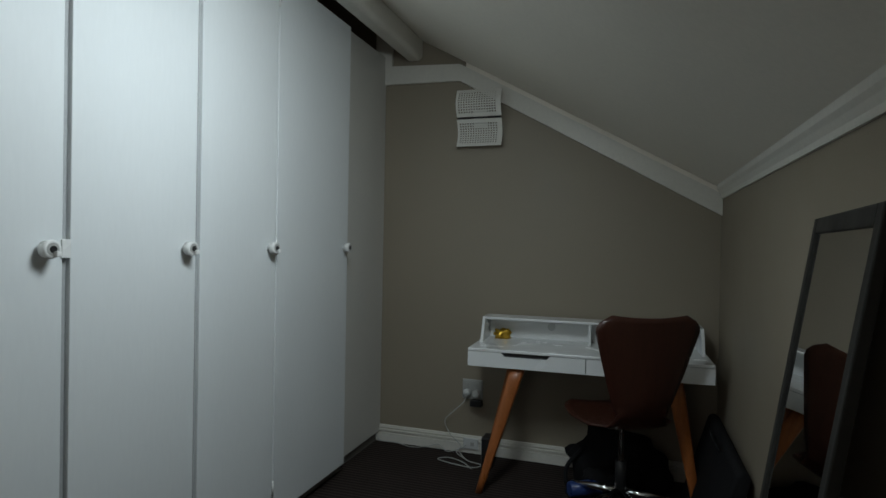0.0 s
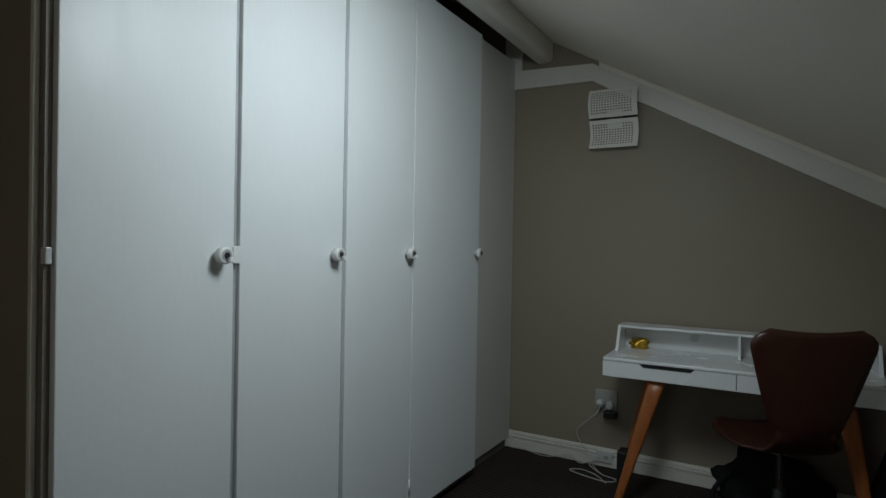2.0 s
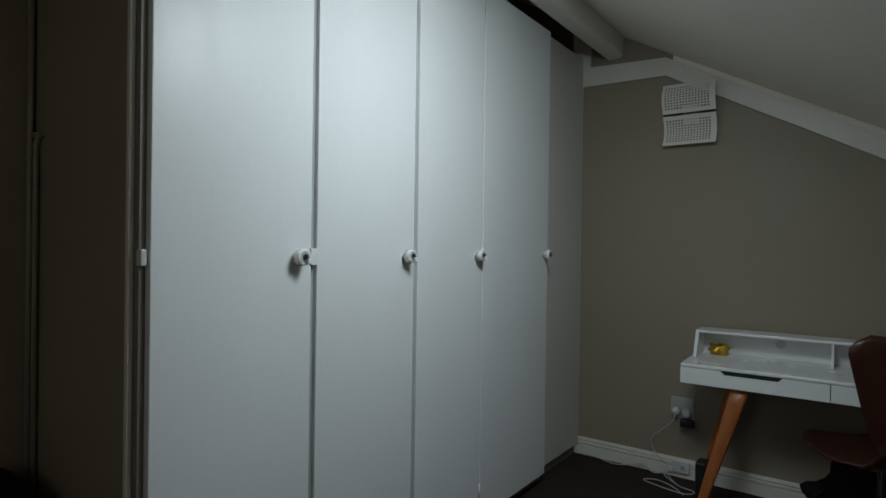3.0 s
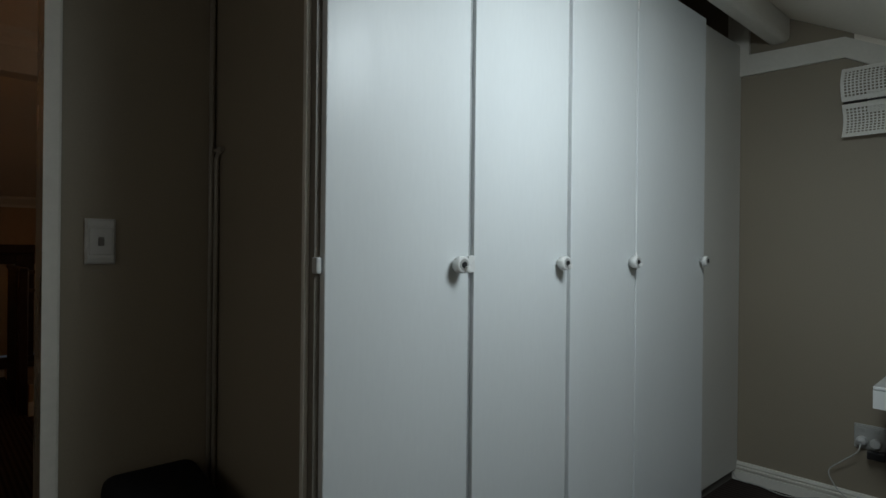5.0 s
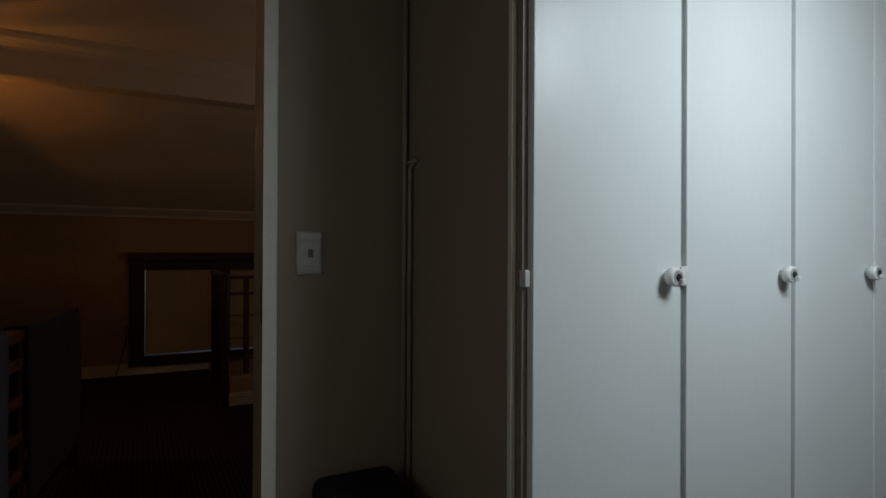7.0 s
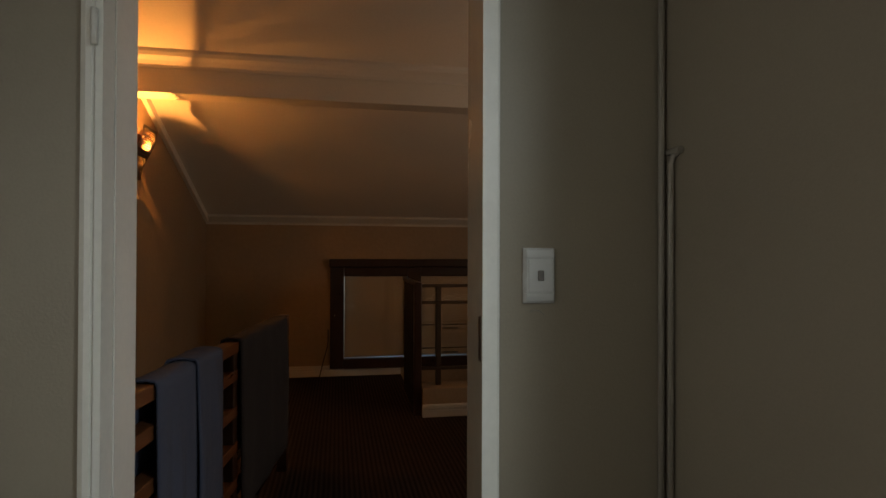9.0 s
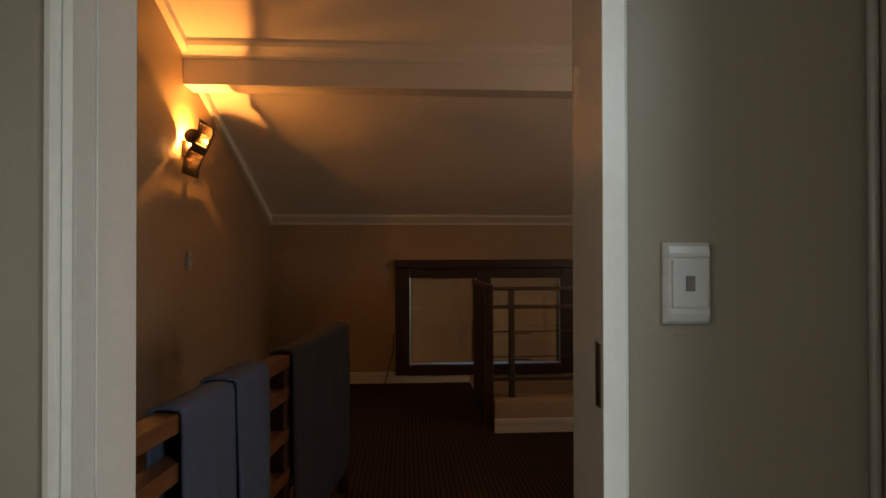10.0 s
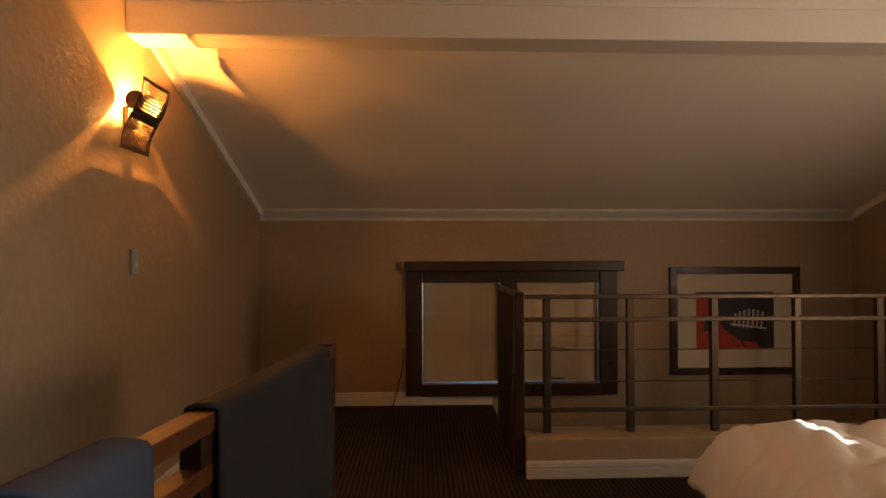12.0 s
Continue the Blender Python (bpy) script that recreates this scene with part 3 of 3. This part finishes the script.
for nm, a, b in (("frame_stile", (-0.006, -MW / 2, 0), (0.016, -MW / 2 + fw, MH)), ("frame_stile", (-0.006, MW / 2 - fw, 0), (0.016, MW / 2, MH)),
                 ("frame_rail", (-0.006, -MW / 2 + fw, MH - fw), (0.016, MW / 2 - fw, MH)), ("frame_rail", (-0.006, -MW / 2 + fw, 0), (0.016, MW / 2 - fw, fw))):
    part(nm, boxes((a, b), bevel=0.004), MIRF, mir)
part("glass", boxes(((0.001, -MW / 2 + fw - 0.005, fw - 0.005), (0.005, MW / 2 - fw + 0.005, MH - fw + 0.005))), MIRROR, mir, "silvered mirror glass")
part("backing", boxes(((0.0055, -MW / 2 + fw - 0.004, fw - 0.004), (0.013, MW / 2 - fw + 0.004, MH - fw + 0.004))), BLACKP, mir)

# black folder bag leaning beside the desk
def slab(pts, axis, lo, hi, bev=0.012):
    bm = prism(pts, axis, lo, hi)
    bmesh.ops.bevel(bm, geom=bm.edges[:], offset=bev, segments=3, affect="EDGES", profile=0.5)
    for f in bm.faces:
        f.smooth = True
    return bm
bag = thing("portfolio_bag", pose(0.60, 3.36, 0), "large black portfolio bag leaning on the low wall", "bag")
part("body", slab([(-0.09, 0.0), (-0.01, 0.0), (0.105, 0.45), (0.07, 0.475), (0.045, 0.46)], "y", -0.44, 0.44), BLACK, bag)
part("handle", tube(spline([(0.03, -0.10, 0.44), (0.01, -0.07, 0.475), (0.01, 0.05, 0.48), (0.03, 0.09, 0.44)]), 0.008, 8), BLACK, bag)
sack = thing("backpack", pose(0.17, 3.80, 0), "slumped black backpack on the carpet under the desk", "bag")
part("body", lump(0.26, 0.15, 0.19, 5, 0.25, 4), BLACK, sack)
part("pocket", lump(0.12, 0.06, 0.09, 7, 0.2, 3), BLACK, sack, at=pose(-0.06, -0.13, 0.0))
part("strap", tube(spline([(-0.18, -0.10, 0.22), (-0.26, -0.14, 0.12), (-0.24, -0.20, 0.03), (-0.12, -0.22, 0.012)]), 0.012, 8), BLACK, sack)
bl = thing("plastic_bottle", pose(0.03, 3.60, 0.045, 0, 90, 30), "blue plastic bottle lying on the carpet", "bottle")
part("body", tube([(0, 0, -0.11), (0, 0, -0.105), (0, 0, 0.06), (0, 0, 0.085), (0, 0, 0.10)], [0.03, 0.04, 0.04, 0.022, 0.014], 20), BLUEP, bl)
part("cap", tube([(0, 0, 0.10), (0, 0, 0.118)], 0.017, 16), PLATE, bl, "pale screw cap")

# wall sockets, plugs and cables
def socket(m, label):
    so = thing("wall_socket", m, label, "socket")
    part("plate", boxes(((-0.068, -0.010, -0.064), (0.068, 0.0, 0.064)), bevel=0.004), GREYP, so)
    part("face", boxes(((-0.060, -0.013, -0.056), (0.060, -0.0095, 0.056)), bevel=0.0015), GREYP, so)
    for s in (-1, 1):
        part("rocker", boxes(((s * 0.03 - 0.012, -0.017, 0.024), (s * 0.03 + 0.012, -0.0125, 0.046)), bevel=0.002), GREYP, so)
    return so
socket(pose(-0.735, 4.0, 0.415), "grey and white double wall socket with two plugs")
pl = thing("power_plug", pose(-0.765, 3.986, 0.395), "white round plug in the wall socket", "plug")
part("body", tube([(0, 0, 0), (0, -0.02, 0), (0, -0.035, 0), (0, -0.045, -0.004)], [0.024, 0.026, 0.022, 0.010], 18), PLATE, pl)
part("cord", tube(spline([(0, -0.04, -0.005), (-0.01, -0.06, -0.05), (-0.08, -0.05, -0.12), (-0.14, -0.04, -0.19), (-0.10, -0.05, -0.27), (-0.02, -0.07, -0.33), (-0.04, -0.10, -0.365), (0.06, -0.16, -0.388)]), 0.0032, 8), CABLE, pl, "loose white cord")
pl = thing("power_plug", pose(-0.705, 3.986, 0.393), "black adapter plug in the wall socket", "plug")
part("body", tube([(0, 0, 0), (0, -0.02, 0), (0, -0.035, 0)], [0.024, 0.026, 0.020], 18), PLATE, pl)
part("adapter", boxes(((-0.032, -0.055, -0.075), (0.045, -0.012, -0.034)), bevel=0.005), BLACKP, pl, "black box adapter")
ls = thing("floor_socket", pose(-0.735, 3.981, 0.065), "low white telephone socket on the baseboard", "socket")
part("plate", boxes(((-0.05, -0.014, -0.035), (0.05, 0.0, 0.035)), bevel=0.004), PLATE, ls)
part("outlet", boxes(((0.0, -0.018, -0.012), (0.025, -0.0135, 0.012)), bevel=0.002), GREYP, ls)
cb = thing("white_cable", pose(0, 0, 0), "thin white cable trailing along the baseboard", "cable")
part("cord", tube(spline([(-1.42, 3.96, 0.12), (-1.37, 3.93, 0.03), (-1.25, 3.94, 0.02), (-1.12, 3.93, 0.008), (-1.02, 3.95, 0.02), (-0.95, 3.955, 0.04), (-0.88, 3.93, 0.012), (-0.80, 3.96, 0.03), (-0.76, 3.965, 0.06)]), 0.0032, 8), CABLE, cb)
cb = thing("white_cable", pose(0, 0, 0), "coiled end of a white cable on the carpet", "cable")
part("cord", tube(spline([(-0.80, 3.93, 0.02), (-0.72, 3.84, 0.006), (-0.62, 3.80, 0.006), (-0.66, 3.74, 0.006), (-0.80, 3.76, 0.006), (-0.90, 3.80, 0.006), (-0.84, 3.84, 0.008), (-0.74, 3.80, 0.008), (-0.66, 3.72, 0.006)]), 0.0032, 8), CABLE, cb)
dv = thing("cable_box", pose(-0.575, 3.78, 0), "upright black cable box on the carpet", "device")
part("body", boxes(((-0.03, -0.05, 0), (0.03, 0.05, 0.20)), bevel=0.01), BLACKP, dv)

# light switches
def light_switch(m, label, w=0.082, h=0.138):
    sw = thing("light_switch", m, label, "switch")
    # side profile: rounded top and bottom lips round a flat middle
    hh = h / 2
    prof = [(0.0, -hh), (0.007, -hh), (0.013, -hh + 0.006), (0.0165, -hh + 0.018), (0.0165, -hh + 0.024), (0.0145, -hh + 0.026),
            (0.0145, hh - 0.026), (0.0165, hh - 0.024), (0.0165, hh - 0.018), (0.013, hh - 0.006), (0.007, hh), (0.0, hh)]
    bm = bmesh.new()
    cols = []
    for y, f in ((-w / 2, 0.45), (-w / 2 + 0.006, 1.0), (w / 2 - 0.006, 1.0), (w / 2, 0.45)):
        cols.append([bm.verts.new((x * f, y, z)) for x, z in prof])
    for p, q in zip(cols, cols[1:]):
        for i in range(len(prof) - 1):
            bm.faces.new((p[i], q[i], q[i + 1], p[i + 1]))
    bm.faces.new(cols[0]), bm.faces.new(cols[-1])
    bmesh.ops.recalc_face_normals(bm, faces=bm.faces)
    part("plate", bm, SWITCHM, sw)
    part("centre_panel", boxes(((0.012, -w * 0.37, -h * 0.29), (0.0185, w * 0.37, h * 0.29)), bevel=0.0015), SWITCHM, sw)
    part("rocker", boxes(((0.018, -0.008, -0.013), (0.0215, 0.008, 0.013)), bevel=0.002), DARKG, sw, "small grey rocker")
    return sw
light_switch(pose(DX, 0.736, 1.387), "white plastic light switch plate on the taupe wall")

scuff = thing("scuff_mark", pose(DX, 0.735, 1.292), "faint brown scuff mark under the light switch", "stain")
part("smear", tube(spline([(0.0005, -0.022, 0.004), (0.0005, -0.008, 0.008), (0.0005, 0.006, 0.004), (0.0005, 0.016, -0.006)]), 0.0012, 6), PIPEM, scuff)

# black hamper in the corner by the wardrobe
ham = thing("laundry_bag", pose(-1.80, 0.86, 0), "slouching black fabric bag in the wall corner", "bag")
part("body", slab([(-0.21, 0.0), (0.30, 0.0), (0.32, 0.46), (0.12, 0.64), (-0.20, 0.69)], "y", -0.13, 0.15, 0.04), BLACK, ham)

# ---- sconces ----
def sconce(m, metal, label, lit, tilt, off, wave, widen):
    """Local frame: x along the wall, y out from it, z up."""
    so = thing("wall_lamp", m, label, "wall lamp")
    part("bracket", boxes(((-0.045, 0.0, -0.055), (0.045, 0.028, 0.055)), bevel=0.006), metal, so)
    part("arm", tube([(0, 0.02, 0), (0, off - 0.004, 0)], 0.012, 10), metal, so)
    hw, gap = 0.147, 0.003 if lit else 0.008
    for s, nm in ((1, "upper_shade"), (-1, "lower_shade")):
        bm = bmesh.new()
        nu, nv = 35, 23
        vs = []
        for i in range(nu + 1):
            col = []
            for j in range(nv + 1):
                v = j / nv
                z = s * (gap + (0.18 - gap) * (j + (widen if j % 2 == 0 else -widen) * (0 < j < nv)) / nv)
                y = off + tilt * z / 0.18 + wave * math.sin(math.pi * v) * s
                x = -hw + 2 * hw * (i + (widen if i % 2 else -widen) * (0 < i < nu)) / nu
                col.append(bm.verts.new((x, y, z)))
            vs.append(col)
        for i in range(nu):
            for j in range(nv):
                if i % 2 == 0 and j % 2 == 1 and 2 < i < nu - 2 and 1 < j < nv - 2:
                    continue
                bm.faces.new((vs[i][j], vs[i + 1][j], vs[i + 1][j + 1], vs[i][j + 1]))
        part(nm, bm, metal, so, "curved perforated metal sheet", solid=0.002)
    part("crossbar", tube([(-hw * 0.95, off, 0), (hw * 0.95, off, 0)], 0.005, 8), metal if lit else BLACKP, so, "dark bar between the sheets")
    if lit:
        for x in (-0.088, 0.080):
            part("end_cap", tube([(x, 0.080, 0.074), (x + 0.008, 0.080, 0.074)], 0.050, 24), metal, so, "round lamp holder end in metal darkened as backlit")
        part("junction_box", boxes(((-0.035, 0.0, -0.05), (0.035, 0.040, 0.02)), bevel=0.008), metal, so)
        part("bulb", tube([(-0.076, off - 0.030, 0.02), (-0.070, off - 0.030, 0.02), (0.070, off - 0.030, 0.02), (0.076, off - 0.030, 0.02)], [0.006, 0.011, 0.011, 0.006], 14), GLOW, so, "glowing halogen tube")
    return so
sconce(pose(-0.713, 4.0, 2.168, 0, 0, 180), SCON_W, "unlit white perforated metal wall lamp", False, 0.0, 0.066, 0.034, 0.10)
sconce(pose(-5.05, BSY, 2.148), SCON_BACKLIT, "lit perforated wall lamp glowing orange, its metal darkened as backlit", True, 0.055, 0.095, 0.014, 0.17)

# ---- bedroom ----
# wall box
wb = thing("wall_box", pose(-5.105, BSY, 1.395), "small grey wall control box", "switch")
part("body", boxes(((-0.035, 0, -0.065), (0.035, 0.02, 0.065)), bevel=0.004), GREYP, wb)
part("rocker", boxes(((-0.015, 0.019, -0.03), (0.015, 0.024, 0.0)), bevel=0.002), PLATE, wb)

# window
win = thing("window_1", pose(WX, 0, 0), "dark brown timber window with drawn beige blinds", "window", kind="structure")
fd = 0.045
for nm, a, b in (("window_frame", (-0.10, 0.15, 0.09), (fd, 0.31, 1.28)), ("window_frame", (-0.10, 2.02, 0.09), (fd, 2.19, 1.28)),
                 ("mullion", (-0.10, 1.06, 0.20), (fd, 1.22, 1.28)), ("window_sill", (-0.10, 0.31, 0.09), (fd + 0.02, 2.02, 0.205))):
    part(nm, boxes((a, b), bevel=0.006), DARKW, win)
part("pelmet", boxes(((-0.02, 0.14, 1.28), (0.10, 2.24, 1.375)), bevel=0.008), DARKW, win, "dark pelmet board")
part("rail", boxes(((-0.10, 0.31, 1.17), (fd - 0.01, 1.06, 1.28)), ((-0.10, 1.22, 1.17), (fd - 0.01, 2.02, 1.28)), bevel=0.004), DARKW, win)
for a, b in ((0.31, 1.06), (1.22, 2.02)):
    skew = 0.004 if a < 1 else -0.003
    def sheet(lo, hi):
        return prism([(a + 0.006, lo - skew), (b - 0.006, lo + skew), (b - 0.006, hi), (a + 0.006, hi)], "x", -0.030, -0.027)
    bd = part("blind", sheet(0.216, 1.18), BLIND, win, "drawn beige roller blind")
    part("hem_bar", prism([(a + 0.006, 0.211 - skew), (b - 0.006, 0.211 + skew), (b - 0.006, 0.222 + skew), (a + 0.006, 0.222 - skew)], "x", -0.036, -0.0305), BLIND, bd)
    pn = part("pane", boxes(((-0.010, a, 0.205), (-0.006, b, 1.17))), GLASS, win)
    pn.visible_shadow = False
for z in (0.54, 0.25):
    part("window_stay", tube([(0.012, 1.50, z), (0.016, 1.50, z), (0.016, 1.68, z - 0.004)], 0.006, 8), BLACKP, win, "dark metal window stay")
part("handle", tube([(fd, 0.205, 0.72), (fd + 0.03, 0.205, 0.72)], 0.008, 10), CHROME, win, "small steel knob")
cd = thing("blind_cord", pose(WX + 0.05, 0, 0), "thin black cord hanging beside the window", "cord")
part("cord", tube(spline([(0, 0.13, 0.55), (0.005, 0.125, 0.38), (0.02, 0.08, 0.2), (0.04, 0.03, 0.0)]), 0.006, 8), BLACKP, cd)

# framed picture
pic = thing("framed_picture", pose(WX, 3.36, 0.79), "black-framed abstract print in red and dark blue", "picture")
for a, b in (((0.0, -0.645, -0.525), (0.03, -0.575, 0.525)), ((0.0, 0.575, -0.525), (0.03, 0.645, 0.525)), ((0.0, -0.575, 0.455), (0.03, 0.575, 0.525)), ((0.0, -0.575, -0.525), (0.03, 0.575, -0.455))):
    part("frame", boxes((a, b), bevel=0.004), DARKW, pic)
part("mount", boxes(((0.004, -0.578, -0.458), (0.012, 0.578, 0.458))), MATB, pic)
pr = part("print", boxes(((0.0122, -0.385, -0.28), (0.0135, 0.385, 0.28))), ART_D, pic)
def patch(pts, mat, lift):
    part("patch", prism(pts, "x", 0.0136, 0.0136 + lift), mat, pr)
patch([(-0.385, -0.28), (0.10, -0.28), (0.05, -0.20), (-0.12, -0.08), (-0.20, 0.06), (-0.26, 0.20), (-0.385, 0.24)], ART_R, 0.001)
patch([(0.10, -0.28), (0.26, -0.28), (0.20, -0.21), (0.08, -0.20)], ART_R, 0.0008)
patch([(-0.32, -0.10), (-0.16, -0.09), (-0.16, -0.01), (-0.30, 0.0)], ART_D, 0.0016)
for k in range(7):
    a = -0.02 + 0.045 * k
    h = 0.035 + 0.055 * math.sin(math.pi * (k + 0.7) / 8)
    patch([(a, -0.03 - h * 0.5), (a + 0.016, -0.03 - h * 0.5), (a + 0.036, 0.02 + h), (a + 0.014, 0.02 + h)], ART_W, 0.0016)
patch([(-0.05, -0.04), (0.30, -0.085), (0.32, -0.07), (-0.04, -0.025)], ART_W, 0.0012)

# low wall with steel railing by the void
lw = setting("plinth_wall", boxes(((-5.93, 0.98, -2.7), (-5.66, BNY, 0.25)), bevel=0.006), PLASTER, "low plastered upstand carrying the railing", "low wall")
baseboard("baseboard_plinth", "y", -5.66, 1, 0.975, BNY, 0.11)
rail = thing("steel_railing", pose(-5.79, 0, 0.25), "steel railing with thin wires on the low wall", "railing")
post_y = [1.14, 1.70, 2.27, 2.84, 3.41, 3.98]
for y in post_y:
    part("post", boxes(((-0.02, y - 0.024, 0), (0.02, y + 0.024, 0.90)), bevel=0.004), STEEL, rail)
part("top_rail", boxes(((-0.025, 0.98, 0.885), (0.025, BNY, 0.915)), bevel=0.005), STEEL, rail)
part("mid_rail", boxes(((0.012, 0.98, 0.735), (0.032, BNY, 0.765)), bevel=0.004), STEEL, rail)
part("bottom_rail", boxes(((0.012, 0.98, 0.14), (0.032, BNY, 0.17)), bevel=0.004), STEEL, rail)
for z in (0.545, 0.335):
    part("wire", tube([(0, 0.98, z), (0, BNY, z)], 0.004, 6), STEEL, rail)
ret = thing("railing_return", pose(-6.2, 0.955, 0), "dark cloth-covered return of the railing", "railing")
part("post", boxes(((0.42, -0.045, 0), (0.50, 0.02, 1.17)), bevel=0.006), DARKW, ret)
part("post", boxes(((-0.50, -0.025, 0), (-0.44, 0.02, 1.17)), bevel=0.006), DARKW, ret)
part("panel", grid(lambda u, v: Vector((-0.45 + 0.88 * u, -0.028 + 0.008 * math.sin(u * 40) * (1 - v), 0.02 + 1.16 * v)), 60, 6), CANVAS, ret, "dark hanging cloth", solid=0.006)
part("top_rail", boxes(((-0.50, -0.04, 1.15), (0.50, 0.02, 1.185)), bevel=0.006), DARKW, ret)

# stair balustrade with towels
bal_len = math.hypot(RX1 - RX0, RY1 - RY0)
bal_ang = math.degrees(math.atan2(RY1 - RY0, RX1 - RX0))
BM = pose(RX0, RY0, 0, 0, 0, bal_ang)
bal = thing("stair_balustrade", BM, "dark wooden stair balustrade with flat rails", "railing")
for s in (0.04, 1.20, bal_len):
    part("post", boxes(((s - 0.035, -0.03, 0), (s + 0.035, 0.03, 1.0 if s < bal_len else 1.03)), bevel=0.004), DARKW, bal)
for nm, z, w in (("top_rail", 0.970, 0.035), ("rail", 0.84, 0.032), ("rail", 0.67, 0.032), ("rail", 0.50, 0.032), ("rail", 0.33, 0.032), ("rail", 0.16, 0.032)):
    part(nm, boxes(((0, -w, z), (bal_len, w, z + 0.050)), bevel=0.004), RAILW, bal)
part("hook", tube(spline([(bal_len + 0.03, 0.0, 0.90), (bal_len + 0.06, 0.03, 0.88), (bal_len + 0.05, 0.06, 0.87), (bal_len + 0.02, 0.05, 0.885)]), 0.005, 8), BLACKP, bal)
def towel(x0, x1, drop_front, drop_back, mat, label, seed, lift=0.0):
    tw = thing("towel", BM, label, "towel", group="towels on the balustrade")
    L = drop_front + drop_back + 0.09
    n1, n2 = 26, 64
    def fn(u, v):
        d = v * L - drop_back
        r = 0.046 + lift
        x = x0 + (x1 - x0) * u
        wob = noise.noise(Vector((u * 5 + seed, seed * 2.0, d * 1.3)))
        if d < 0:
            y, z = r * -1, 1.022 + lift + d
            k = min(1, -d / 0.4)
            y -= k * 0.018 * (wob + 0.5)
        elif d < 0.09:
            a = d / 0.09 * math.pi
            y, z = -r * math.cos(a), 1.022 + lift + 0.012 * math.sin(a)
        else:
            k = min(1, (d - 0.09) / 0.4)
            y, z = r + k * 0.022 * (wob + 0.6), 1.022 + lift - (d - 0.09)
        x += 0.012 * noise.noise(Vector((d * 2.2, seed * 3.0, u)))
        z += 0.004 * wob
        return Vector((x, y, z))
    part("cloth", grid(fn, n1, n2), mat, tw, solid=0.009)
    return tw
# the side facing the room lies on local -y
towel(0.33, 0.72, 0.45, 0.80, TOWEL, "blue-grey towel folded over the balustrade", 1)
towel(0.64, 0.91, 0.45, 0.75, TOWEL, "blue-grey towel overlapping its neighbour on the rail", 2, 0.012)
towel(1.22, 2.20, 0.5, 0.82, TOWELD, "large slate towel spread over the balustrade", 3)

# bed
bed = thing("bed", pose(-4.05, 2.74, 0), "low bed with a rumpled white duvet", "bed")
part("base", boxes(((-0.82, -0.90, 0.0), (0.82, 0.90, 0.25)), bevel=0.02), SHEET, bed, "beige fabric bed base")
part("mattress", boxes(((-0.80, -0.86, 0.25), (0.80, 0.86, 0.49)), bevel=0.05), SHEET, bed)
dv = thing("duvet", pose(-4.05, 2.74, 0), "puffy rumpled white duvet heaped on the bed", "duvet")
def duvet(u, v):
    x, y = (u * 2 - 1), (v * 2 - 1)
    e = max(abs(x), abs(y))
    sx, sy = x * 1.02, y * 1.10
    edge = max(0.0, (e - 0.62) / 0.38)
    z = 0.63 - 0.40 * edge ** 2.0 + 0.03 * max(0.0, 1 - (x * x + (y + 0.4) ** 2) * 2)
    z += 0.05 * noise.noise(Vector((sx * 1.6 + 4, sy * 1.6, 0.3))) * (1 - 0.5 * edge)
    # soft creases running across
    c1 = abs(noise.noise(Vector((sx * 2.4 + sy * 1.2, sy * 1.3 - sx * 0.5, 2.0))))
    z -= 0.065 * max(0, 0.25 - c1) / 0.25 * (1 - edge * 0.6)
    c2 = abs(noise.noise(Vector((sx * 5.2, sy * 7.5 + sx * 4, 7.0))))
    z -= 0.018 * max(0, 0.25 - c2) / 0.25
    k = 1 - 0.07 * edge ** 3 + 0.02 * noise.noise(Vector((sx * 3, sy * 3, 5)))
    return Vector((sx * k, sy * k, max(z, 0.2)))
part("cover", grid(duvet, 120, 130), DUVET, dv, solid=0.02)
